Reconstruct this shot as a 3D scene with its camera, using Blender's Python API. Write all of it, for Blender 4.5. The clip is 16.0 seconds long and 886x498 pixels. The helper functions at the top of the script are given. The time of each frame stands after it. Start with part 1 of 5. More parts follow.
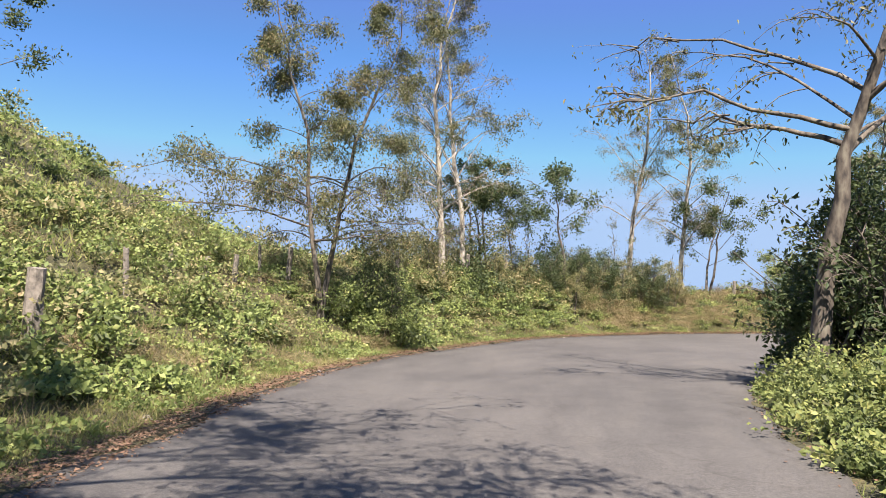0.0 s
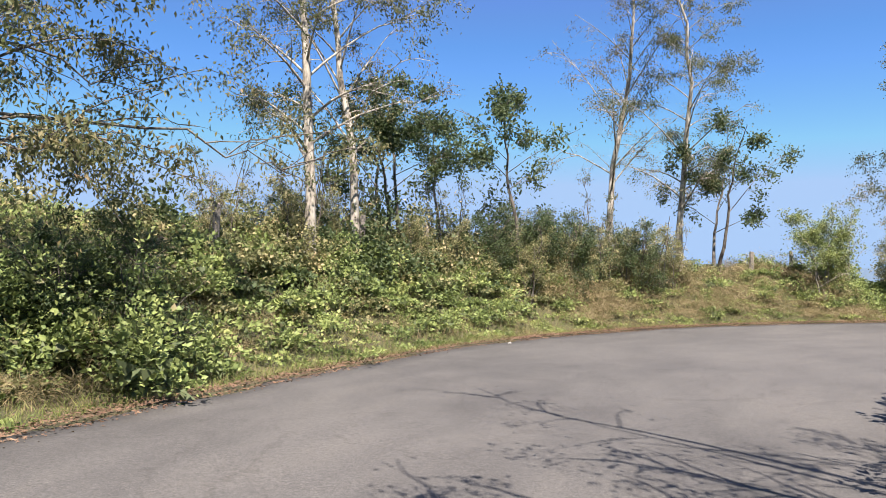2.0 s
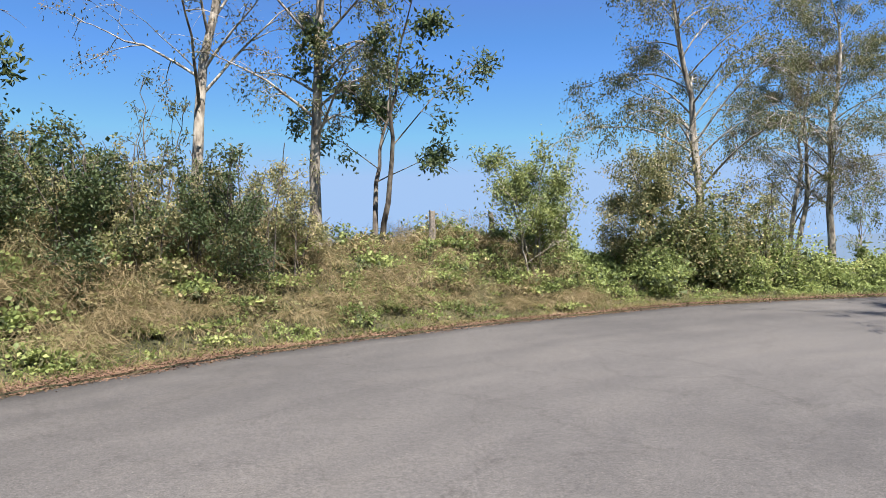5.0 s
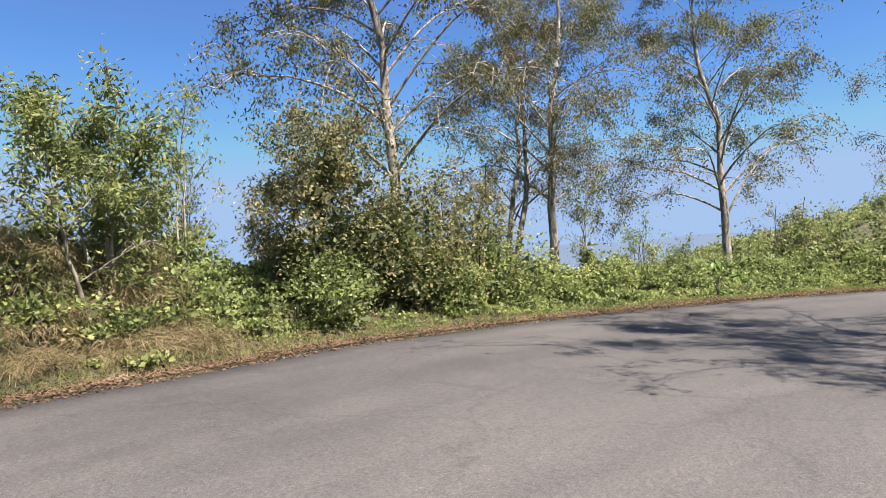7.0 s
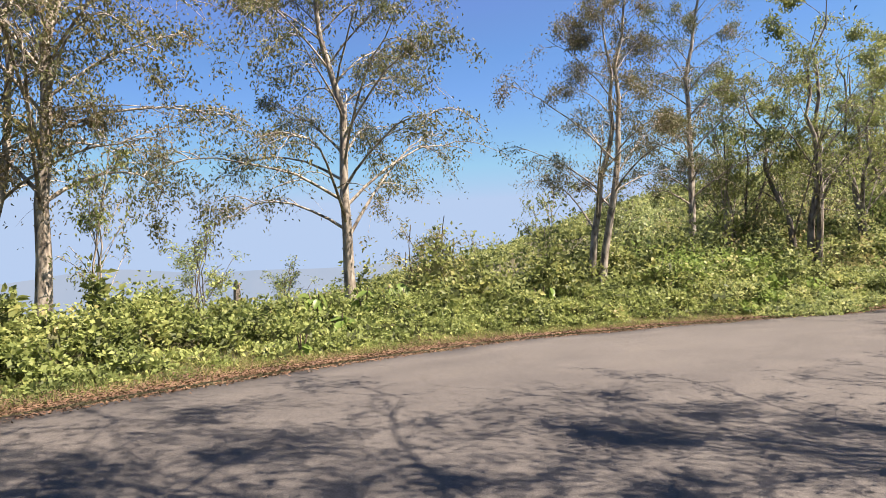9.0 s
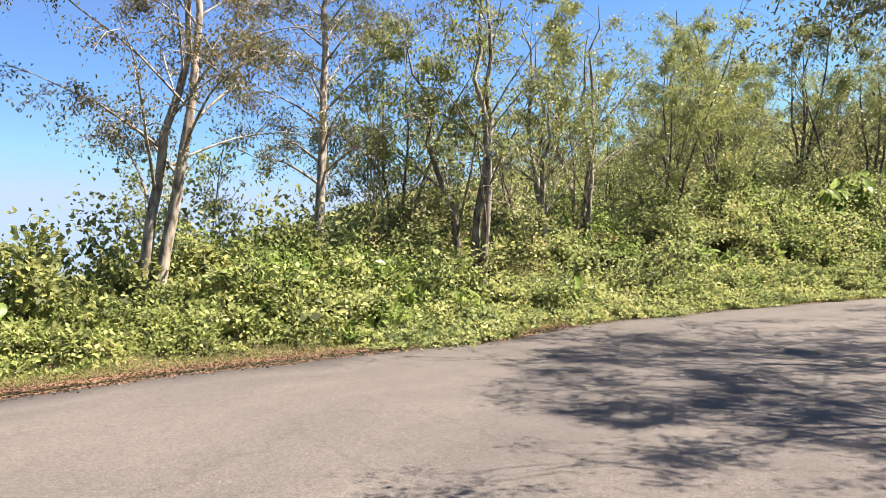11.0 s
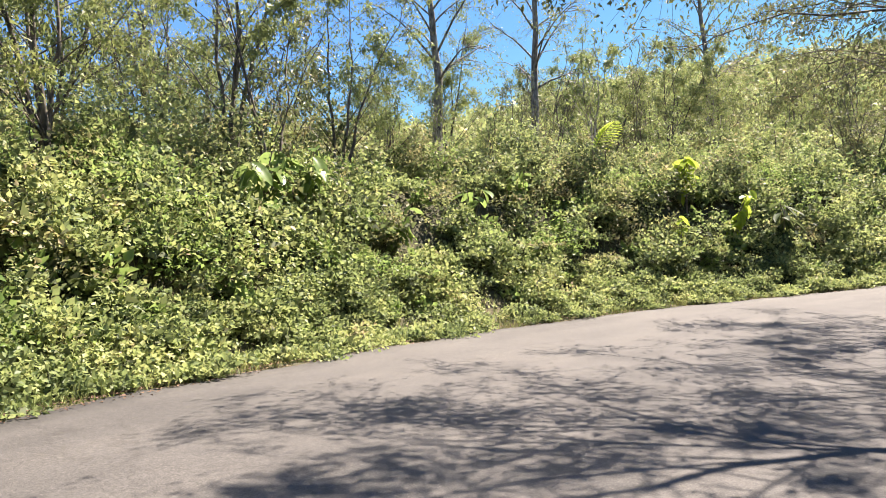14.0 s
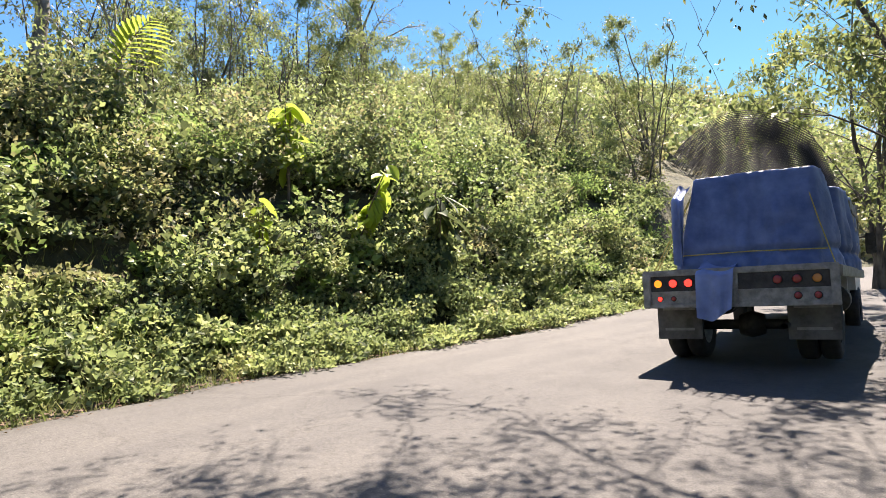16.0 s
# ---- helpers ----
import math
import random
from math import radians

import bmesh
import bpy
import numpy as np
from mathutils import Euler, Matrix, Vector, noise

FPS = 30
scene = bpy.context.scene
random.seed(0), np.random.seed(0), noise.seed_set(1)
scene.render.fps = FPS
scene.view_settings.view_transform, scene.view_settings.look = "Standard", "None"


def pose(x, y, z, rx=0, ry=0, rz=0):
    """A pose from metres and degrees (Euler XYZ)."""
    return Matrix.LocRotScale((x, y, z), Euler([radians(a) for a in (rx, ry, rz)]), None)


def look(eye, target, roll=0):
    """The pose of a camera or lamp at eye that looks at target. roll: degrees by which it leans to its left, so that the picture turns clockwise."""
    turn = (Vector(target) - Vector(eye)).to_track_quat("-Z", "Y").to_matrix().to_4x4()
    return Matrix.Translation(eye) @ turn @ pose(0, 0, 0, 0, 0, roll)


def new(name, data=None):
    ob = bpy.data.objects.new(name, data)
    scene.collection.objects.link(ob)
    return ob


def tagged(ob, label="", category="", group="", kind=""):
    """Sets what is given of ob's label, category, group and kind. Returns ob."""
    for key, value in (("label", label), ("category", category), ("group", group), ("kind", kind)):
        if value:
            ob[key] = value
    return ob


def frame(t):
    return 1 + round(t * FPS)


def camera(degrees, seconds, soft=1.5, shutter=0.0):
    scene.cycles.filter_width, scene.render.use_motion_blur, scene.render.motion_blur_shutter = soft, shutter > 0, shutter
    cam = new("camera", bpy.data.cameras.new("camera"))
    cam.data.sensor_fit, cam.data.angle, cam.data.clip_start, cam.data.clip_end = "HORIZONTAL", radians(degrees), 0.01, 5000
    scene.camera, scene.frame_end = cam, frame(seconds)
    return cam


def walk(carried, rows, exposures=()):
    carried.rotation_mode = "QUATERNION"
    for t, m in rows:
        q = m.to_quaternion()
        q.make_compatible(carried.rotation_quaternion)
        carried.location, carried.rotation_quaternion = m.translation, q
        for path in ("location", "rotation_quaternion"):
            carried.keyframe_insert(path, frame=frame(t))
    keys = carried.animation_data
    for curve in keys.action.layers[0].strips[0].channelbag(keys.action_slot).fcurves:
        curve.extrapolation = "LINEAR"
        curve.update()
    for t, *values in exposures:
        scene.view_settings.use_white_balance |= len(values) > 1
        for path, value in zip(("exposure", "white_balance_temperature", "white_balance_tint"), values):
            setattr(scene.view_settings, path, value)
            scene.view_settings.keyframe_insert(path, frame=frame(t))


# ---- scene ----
# ================= camera and its drive =================
cam = camera(65.59, 16.0, 0.5)
PATH = [
    (0, (0.000, 0.000, 1.500), (0.000, 9.984, 2.067), 1.87),
    (0.5, (0.564, 2.476, 1.483), (0.562, 12.464, 1.980), 1.56),
    (1, (1.144, 5.065, 1.439), (1.153, 15.055, 1.890), 1.32),
    (1.5, (1.861, 7.856, 1.380), (1.945, 17.847, 1.801), 1.14),
    (2, (2.665, 10.663, 1.328), (3.030, 20.649, 1.713), 0.60),
    (2.5, (3.646, 13.244, 1.268), (4.537, 23.197, 1.633), 0.42),
    (3, (4.565, 15.357, 1.210), (6.096, 25.234, 1.544), 0.02),
    (3.5, (5.559, 17.129, 1.159), (7.628, 26.907, 1.471), -0.13),
    (4, (6.747, 18.775, 1.112), (9.420, 28.407, 1.403), -0.53),
    (4.2, (7.271, 19.359, 1.095), (10.183, 28.922, 1.367), -0.72),
    (6.3, (13.102, 25.005, 0.980), (18.931, 33.126, 1.220), -2.78),
    (6.5, (13.673, 25.480, 0.975), (19.830, 33.356, 1.221), -2.88),
    (7, (15.123, 26.347, 0.966), (22.098, 33.508, 1.240), -2.99),
    (7.5, (16.678, 26.990, 0.972), (24.394, 33.343, 1.296), -2.78),
    (8, (18.503, 27.500, 0.980), (26.854, 32.987, 1.365), -2.52),
    (8.5, (20.454, 27.791, 0.994), (29.363, 32.312, 1.428), -2.53),
    (9, (22.587, 27.842, 1.007), (31.930, 31.380, 1.442), -2.55),
    (9.5, (24.693, 27.461, 0.999), (34.325, 30.118, 1.406), -2.76),
    (9.7, (25.491, 27.149, 0.991), (35.203, 29.498, 1.379), -2.67),
    (11.8, (33.239, 23.407, 0.941), (43.176, 22.332, 1.268), -0.84),
    (12, (33.986, 23.033, 0.937), (43.876, 21.586, 1.266), -0.83),
    (12.5, (35.870, 21.876, 0.930), (45.538, 19.346, 1.302), -1.24),
    (13, (38.056, 20.451, 0.953), (47.315, 16.696, 1.361), -1.26),
    (13.5, (40.035, 18.696, 0.973), (48.751, 13.814, 1.423), -1.16),
    (14, (41.778, 16.631, 0.996), (49.920, 10.846, 1.499), -1.39),
    (14.5, (43.350, 14.463, 1.032), (50.833, 7.852, 1.578), -1.72),
    (15, (44.761, 11.852, 1.071), (51.515, 4.500, 1.649), -2.05),
    (15.5, (46.140, 8.795, 1.119), (52.015, 0.728, 1.760), -2.09),
    (16, (47.351, 5.563, 1.190), (52.204, -3.151, 1.909), -2.02),
]
EXPOSURES = ((0.0, 1.85, 6800, 19), (4.2, 1.75, 6350, 16), (6.3, 1.68, 6450, 17), (9.7, 1.97, 7600, 23), (11.8, 2.28, 7350, 20), (16.0, 2.22, 7000, 19))
walk(cam, [(t, look(eye, target, roll)) for t, eye, target, roll in PATH], EXPOSURES)

# ================= daylight =================
SUN_FROM = Vector((0.05, -0.55, 0.835)).normalized()
world = bpy.data.worlds.new("sky")
scene.world = world
world.use_nodes = True
wn, wl = world.node_tree.nodes, world.node_tree.links
sky = wn.new("ShaderNodeTexSky")
sky.sky_type = "NISHITA"
sky.sun_disc = False
sky.sun_elevation = math.asin(SUN_FROM.z)
sky.sun_rotation = math.atan2(SUN_FROM.x, SUN_FROM.y)
sky.altitude = 1800
sky.air_density = 1.0
sky.dust_density = 0.1
sky.ozone_density = 4.0
clear = wn.new("ShaderNodeHueSaturation")
clear.inputs["Saturation"].default_value = 1.2
wl.new(sky.outputs["Color"], clear.inputs["Color"])
# a bluish haze keeps the horizon from burning out
hazy = wn.new("ShaderNodeMix")
hazy.data_type, hazy.blend_type = "RGBA", "DARKEN"
hazy.inputs[0].default_value = 1.0
hazy.inputs[7].default_value = (1.9, 2.95, 4.4, 1)
wl.new(clear.outputs["Color"], hazy.inputs[6])
# thin high haze brightens the deep blue overhead
veil = wn.new("ShaderNodeMix")
veil.data_type, veil.blend_type = "RGBA", "LIGHTEN"
veil.inputs[0].default_value = 1.0
veil.inputs[7].default_value = (0.62, 1.42, 3.7, 1)
wl.new(hazy.outputs[2], veil.inputs[6])
wl.new(veil.outputs[2], wn["Background"].inputs["Color"])
wn["Background"].inputs["Strength"].default_value = 0.06
sun_data = bpy.data.lights.new("sun", "SUN")
sun_data.energy, sun_data.angle, sun_data.color = 5.0, radians(0.53), (1.0, 0.955, 0.88)
sun = new("sun", sun_data)
sun.matrix_world = look(SUN_FROM * 80, (0, 0, 0))

# ================= materials =================
def nodes_of(name):
    m = bpy.data.materials.new(name)
    m.use_nodes = True
    n = m.node_tree.nodes
    return m, n, m.node_tree.links, n["Principled BSDF"]


def ramp(n, stops):
    r = n.new("ShaderNodeValToRGB")
    e = r.color_ramp.elements
    while len(e) < len(stops):
        e.new(0.5)
    for k, (at, c) in zip(e, stops):
        k.position, k.color = at, (*c, 1)
    return r


def noise_node(n, l, scale, detail=4.0, rough=0.6, space="Object"):
    tc = n.new("ShaderNodeTexCoord")
    t = n.new("ShaderNodeTexNoise")
    t.inputs["Scale"].default_value = scale
    t.inputs["Detail"].default_value = detail
    t.inputs["Roughness"].default_value = rough
    l.new(tc.outputs[space], t.inputs["Vector"])
    return t


def mix_colour(n, l, factor, a, b, kind="MIX"):
    m = n.new("ShaderNodeMix")
    m.data_type, m.blend_type = "RGBA", kind
    for sock, v in ((m.inputs[0], factor), (m.inputs[6], a), (m.inputs[7], b)):
        if isinstance(v, bpy.types.NodeSocket):
            l.new(v, sock)
        elif isinstance(v, tuple):
            sock.default_value = (*v, 1)
        else:
            sock.default_value = v
    return m.outputs[2]


def leaf_material(name, stops, through_light=0.45, gloss=0.55, patch=0.35):
    """Thin leaves: colour by leaf, drifting in patches, part of the light passing through."""
    m, n, l, b = nodes_of(name)
    geo = n.new("ShaderNodeNewGeometry")
    big = noise_node(n, l, 0.55, 2.0)
    add = n.new("ShaderNodeMath")
    add.operation = "MULTIPLY_ADD"
    l.new(big.outputs["Fac"], add.inputs[0])
    add.inputs[1].default_value = patch * 2
    add.inputs[2].default_value = -patch
    some = n.new("ShaderNodeMath")
    some.operation = "MULTIPLY_ADD"
    l.new(geo.outputs["Random Per Island"], some.inputs[0])
    some.inputs[1].default_value, some.inputs[2].default_value = 0.4, 0.26
    clump = noise_node(n, l, 1.9, 2.0)
    part_of = n.new("ShaderNodeMath")
    part_of.operation = "MULTIPLY_ADD"
    l.new(clump.outputs["Fac"], part_of.inputs[0])
    part_of.inputs[1].default_value = 1.5
    l.new(some.outputs[0], part_of.inputs[2])
    tot = n.new("ShaderNodeMath")
    tot.operation = "ADD"
    shift = n.new("ShaderNodeMath")
    shift.operation = "SUBTRACT"
    l.new(part_of.outputs[0], shift.inputs[0])
    shift.inputs[1].default_value = 0.75
    l.new(shift.outputs[0], tot.inputs[0])
    l.new(add.outputs[0], tot.inputs[1])
    r = ramp(n, stops)
    l.new(tot.outputs[0], r.inputs["Fac"])
    fine = noise_node(n, l, 60.0, 2.0)
    col = mix_colour(n, l, 0.25, r.outputs["Color"], fine.outputs["Color"], "SOFT_LIGHT")
    l.new(col, b.inputs["Base Color"])
    b.inputs["Roughness"].default_value = gloss
    b.inputs["Specular IOR Level"].default_value = 0.2
    tr = n.new("ShaderNodeBsdfTranslucent")
    bright = mix_colour(n, l, 0.35, col, (0.24, 0.29, 0.10), "MIX")
    l.new(bright, tr.inputs["Color"])
    ms = n.new("ShaderNodeMixShader")
    ms.inputs[0].default_value = through_light
    l.new(b.outputs[0], ms.inputs[1])
    l.new(tr.outputs[0], ms.inputs[2])
    l.new(ms.outputs[0], n["Material Output"].inputs["Surface"])
    return m


def plain_material(name, colour, rough=0.6, metal=0.0, vary=0.25, scale=6.0, bump=0.0, bump_scale=40.0, second=None):
    m, n, l, b = nodes_of(name)
    t = noise_node(n, l, scale, 5.0)
    dark = tuple(c * (1 - vary) for c in colour)
    light = second if second else tuple(min(1.0, c * (1 + vary)) for c in colour)
    r = ramp(n, [(0.35, dark), (0.65, light)])
    l.new(t.outputs["Fac"], r.inputs["Fac"])
    l.new(r.outputs["Color"], b.inputs["Base Color"])
    b.inputs["Roughness"].default_value = rough
    b.inputs["Metallic"].default_value = metal
    if bump:
        f = noise_node(n, l, bump_scale, 6.0)
        bp = n.new("ShaderNodeBump")
        bp.inputs["Strength"].default_value = bump
        bp.inputs["Distance"].default_value = 0.02
        l.new(f.outputs["Fac"], bp.inputs["Height"])
        l.new(bp.outputs["Normal"], b.inputs["Normal"])
    return m


def asphalt_material():
    m, n, l, b = nodes_of("worn_asphalt")
    fine = noise_node(n, l, 90.0, 3.0, 0.7)
    mid = noise_node(n, l, 1.3, 6.0, 0.65)
    wide = noise_node(n, l, 0.16, 3.0, 0.5)
    base = ramp(n, [(0.3, (0.0625, 0.059, 0.0535)), (0.7, (0.0865, 0.0815, 0.0735))])
    l.new(mid.outputs["Fac"], base.inputs["Fac"])
    worn = ramp(n, [(0.40, (0.0, 0.0, 0.0)), (0.62, (1.0, 1.0, 1.0))])
    l.new(wide.outputs["Fac"], worn.inputs["Fac"])
    c1 = mix_colour(n, l, worn.outputs["Color"], base.outputs["Color"], (0.0945, 0.0885, 0.079))
    specks = ramp(n, [(0.42, (0.55, 0.55, 0.55)), (0.58, (1.0, 1.0, 1.0)), (0.74, (1.5, 1.45, 1.4))])
    l.new(fine.outputs["Fac"], specks.inputs["Fac"])
    c2 = mix_colour(n, l, 0.75, c1, specks.outputs["Color"], "MULTIPLY")
    grain = noise_node(n, l, 22.0, 4.0, 0.75)
    mottle = ramp(n, [(0.36, (0.78, 0.78, 0.78)), (0.64, (1.16, 1.16, 1.16))])
    l.new(grain.outputs["Fac"], mottle.inputs["Fac"])
    c2 = mix_colour(n, l, 0.8, c2, mottle.outputs["Color"], "MULTIPLY")
    chip = noise_node(n, l, 48.0, 2.0, 0.5)
    chips = ramp(n, [(0.30, (0.6, 0.6, 0.6)), (0.45, (1.0, 1.0, 1.0)), (0.66, (1.0, 1.0, 1.0)), (0.74, (1.9, 1.85, 1.75))])
    l.new(chip.outputs["Fac"], chips.inputs["Fac"])
    c2 = mix_colour(n, l, 0.8, c2, chips.outputs["Color"], "MULTIPLY")
    # wear drawn out along the wheel tracks
    lane = n.new("ShaderNodeTexCoord")
    drawn = n.new("ShaderNodeMapping")
    drawn.inputs["Scale"].default_value = (14.0, 0.35, 1.0)
    l.new(lane.outputs["UV"], drawn.inputs["Vector"])
    streak = n.new("ShaderNodeTexNoise")
    streak.inputs["Scale"].default_value = 1.0
    streak.inputs["Detail"].default_value = 5.0
    l.new(drawn.outputs[0], streak.inputs["Vector"])
    tracks = ramp(n, [(0.36, (0.88, 0.88, 0.88)), (0.5, (1.0, 1.0, 1.0)), (0.66, (1.12, 1.11, 1.09))])
    l.new(streak.outputs["Fac"], tracks.inputs["Fac"])
    c2 = mix_colour(n, l, 0.85, c2, tracks.outputs["Color"], "MULTIPLY")
    # hairline cracks
    tc = n.new("ShaderNodeTexCoord")
    v = n.new("ShaderNodeTexVoronoi")
    v.feature = "DISTANCE_TO_EDGE"
    v.inputs["Scale"].default_value = 0.45
    warp = noise_node(n, l, 2.0, 4.0)
    va = n.new("ShaderNodeVectorMath")
    va.operation = "MULTIPLY_ADD"
    l.new(warp.outputs["Color"], va.inputs[0])
    va.inputs[1].default_value = (0.9, 0.9, 0.0)
    l.new(tc.outputs["Object"], va.inputs[2])
    l.new(va.outputs[0], v.inputs["Vector"])
    crack = ramp(n, [(0.0, (0.45, 0.43, 0.4)), (0.012, (1.0, 1.0, 1.0))])
    l.new(v.outputs["Distance"], crack.inputs["Fac"])
    c3 = mix_colour(n, l, 0.35, c2, crack.outputs["Color"], "MULTIPLY")
    l.new(c3, b.inputs["Base Color"])
    b.inputs["Roughness"].default_value = 0.88
    b.inputs["Specular IOR Level"].default_value = 0.3
    bp = n.new("ShaderNodeBump")
    bp.inputs["Strength"].default_value = 0.5
    bp.inputs["Distance"].default_value = 0.006
    l.new(fine.outputs["Fac"], bp.inputs["Height"])
    l.new(bp.outputs["Normal"], b.inputs["Normal"])
    return m


def ground_material():
    m, n, l, b = nodes_of("grassy_earth")
    t1 = noise_node(n, l, 0.35, 6.0, 0.65)
    t2 = noise_node(n, l, 7.0, 5.0, 0.7)
    r1 = ramp(n, [(0.32, (0.026, 0.030, 0.010)), (0.5, (0.062, 0.060, 0.022)), (0.68, (0.105, 0.086, 0.038))])
    l.new(t1.outputs["Fac"], r1.inputs["Fac"])
    r2 = ramp(n, [(0.3, (0.35, 0.35, 0.32)), (0.7, (1.25, 1.2, 1.1))])
    l.new(t2.outputs["Fac"], r2.inputs["Fac"])
    l.new(mix_colour(n, l, 0.8, r1.outputs["Color"], r2.outputs["Color"], "MULTIPLY"), b.inputs["Base Color"])
    b.inputs["Roughness"].default_value = 0.95
    bp = n.new("ShaderNodeBump")
    bp.inputs["Strength"].default_value = 0.9
    bp.inputs["Distance"].default_value = 0.15
    l.new(t2.outputs["Fac"], bp.inputs["Height"])
    l.new(bp.outputs["Normal"], b.inputs["Normal"])
    return m


def bark_material(name, pale, dark, lichen):
    m, n, l, b = nodes_of(name)
    tc = n.new("ShaderNodeTexCoord")
    mp = n.new("ShaderNodeMapping")
    mp.inputs["Scale"].default_value = (9.0, 9.0, 3.5)
    l.new(tc.outputs["Object"], mp.inputs["Vector"])
    t = n.new("ShaderNodeTexNoise")
    t.inputs["Scale"].default_value = 1.0
    t.inputs["Detail"].default_value = 6.0
    l.new(mp.outputs[0], t.inputs["Vector"])
    r = ramp(n, [(0.36, dark), (0.52, pale), (0.72, lichen)])
    l.new(t.outputs["Fac"], r.inputs["Fac"])
    l.new(r.outputs["Color"], b.inputs["Base Color"])
    b.inputs["Roughness"].default_value = 0.9
    bp = n.new("ShaderNodeBump")
    bp.inputs["Strength"].default_value = 0.7
    bp.inputs["Distance"].default_value = 0.03
    l.new(t.outputs["Fac"], bp.inputs["Height"])
    l.new(bp.outputs["Normal"], b.inputs["Normal"])
    return m


ASPHALT = asphalt_material()
EARTH = ground_material()
BARK_PALE = bark_material("pale_bark", (0.245, 0.218, 0.17), (0.0884, 0.0748, 0.0578), (0.354, 0.333, 0.279))
BARK_DARK = bark_material("brown_bark", (0.0905, 0.0743, 0.0557), (0.0318, 0.0265, 0.0212), (0.159, 0.144, 0.106))
BARK_GREY = bark_material("lichen_grey_bark", (0.17, 0.15, 0.12), (0.06, 0.052, 0.042), (0.30, 0.285, 0.24))
LEAF_OLIVE = leaf_material("olive_tree_leaves", [(0, (0.047, 0.058, 0.026)), (0.45, (0.099, 0.106, 0.047)), (0.75, (0.182, 0.152, 0.070)), (1, (0.220, 0.138, 0.075))], 0.35, 0.5)
LEAF_GREEN = leaf_material("green_tree_leaves", [(0.0, (0.087, 0.116, 0.041)), (0.5, (0.187, 0.221, 0.074)), (1.0, (0.374, 0.360, 0.121))], 0.42, 0.5, 0.4)
LEAF_DARK = leaf_material("dark_tree_leaves", [(0, (0.031, 0.051, 0.022)), (0.6, (0.062, 0.086, 0.034)), (1, (0.134, 0.131, 0.055))], 0.3, 0.55)
LEAF_DRY = leaf_material("dry_tree_leaves", [(0, (0.051, 0.055, 0.026)), (0.4, (0.109, 0.091, 0.048)), (0.8, (0.176, 0.124, 0.070)), (1, (0.124, 0.066, 0.044))], 0.35, 0.5)
LEAF_BUSH = leaf_material("undergrowth_leaves", [(0.0, (0.076, 0.106, 0.035)), (0.3, (0.164, 0.210, 0.070)), (0.65, (0.275, 0.325, 0.105)), (0.9, (0.394, 0.401, 0.152)), (1.0, (0.459, 0.370, 0.210))], 0.45, 0.5, 0.5)
LEAF_BANK = leaf_material("sunny_bank_leaves", [(0.0, (0.065, 0.097, 0.043)), (0.3, (0.171, 0.220, 0.087)), (0.6, (0.311, 0.352, 0.134)), (0.9, (0.451, 0.449, 0.191)), (1.0, (0.500, 0.377, 0.242))], 0.45, 0.5, 0.6)
LEAF_BUSH_BROWN = leaf_material("brownish_undergrowth_leaves", [(0.0, (0.085, 0.092, 0.042)), (0.4, (0.193, 0.189, 0.086)), (0.7, (0.338, 0.287, 0.142)), (1.0, (0.506, 0.366, 0.223))], 0.4, 0.55, 0.4)
LEAF_BRIGHT = leaf_material("bright_large_leaves", [(0.0, (0.094, 0.162, 0.040)), (0.5, (0.165, 0.255, 0.062)), (1.0, (0.283, 0.356, 0.098))], 0.5, 0.35, 0.2)
LEAF_LIME = leaf_material("sunlit_lime_leaves", [(0.0, (0.224, 0.322, 0.022)), (0.6, (0.359, 0.451, 0.037)), (1.0, (0.471, 0.483, 0.052))], 0.55, 0.4, 0.15)
# dark tone for leaves inside bushes, painted in for the shade there
SHADY_LEAF = leaf_material("inner_shade_leaves", [(0.0, (0.055, 0.072, 0.035)), (0.6, (0.099, 0.118, 0.053)), (1.0, (0.149, 0.137, 0.074))], 0.3, 0.7)
GRASS = leaf_material("verge_grass", [(0, (0.081, 0.114, 0.029)), (0.5, (0.172, 0.203, 0.057)), (0.8, (0.291, 0.255, 0.103)), (1, (0.382, 0.292, 0.173))], 0.35, 0.6, 0.35)
GRASS_DRY = leaf_material("straw_grass", [(0.0, (0.128, 0.105, 0.050)), (0.5, (0.240, 0.188, 0.099)), (1.0, (0.338, 0.262, 0.162))], 0.3, 0.7, 0.3)
LITTER = leaf_material("fallen_leaves", [(0.0, (0.068, 0.0408, 0.0272)), (0.5, (0.136, 0.0816, 0.051)), (0.85, (0.19, 0.122, 0.0748)), (1.0, (0.245, 0.19, 0.122))], 0.1, 0.7, 0.2)
TWIG = plain_material("dry_twigs", (0.116, 0.0884, 0.0646), 0.9, 0, 0.35, 12.0)
POST_WOOD = plain_material("weathered_post_wood", (0.156, 0.136, 0.109), 0.9, 0, 0.4, 14.0, 0.6, 60.0)
STONE = plain_material("pale_stone", (0.286, 0.272, 0.245), 0.85, 0, 0.3, 9.0, 0.5, 30.0)

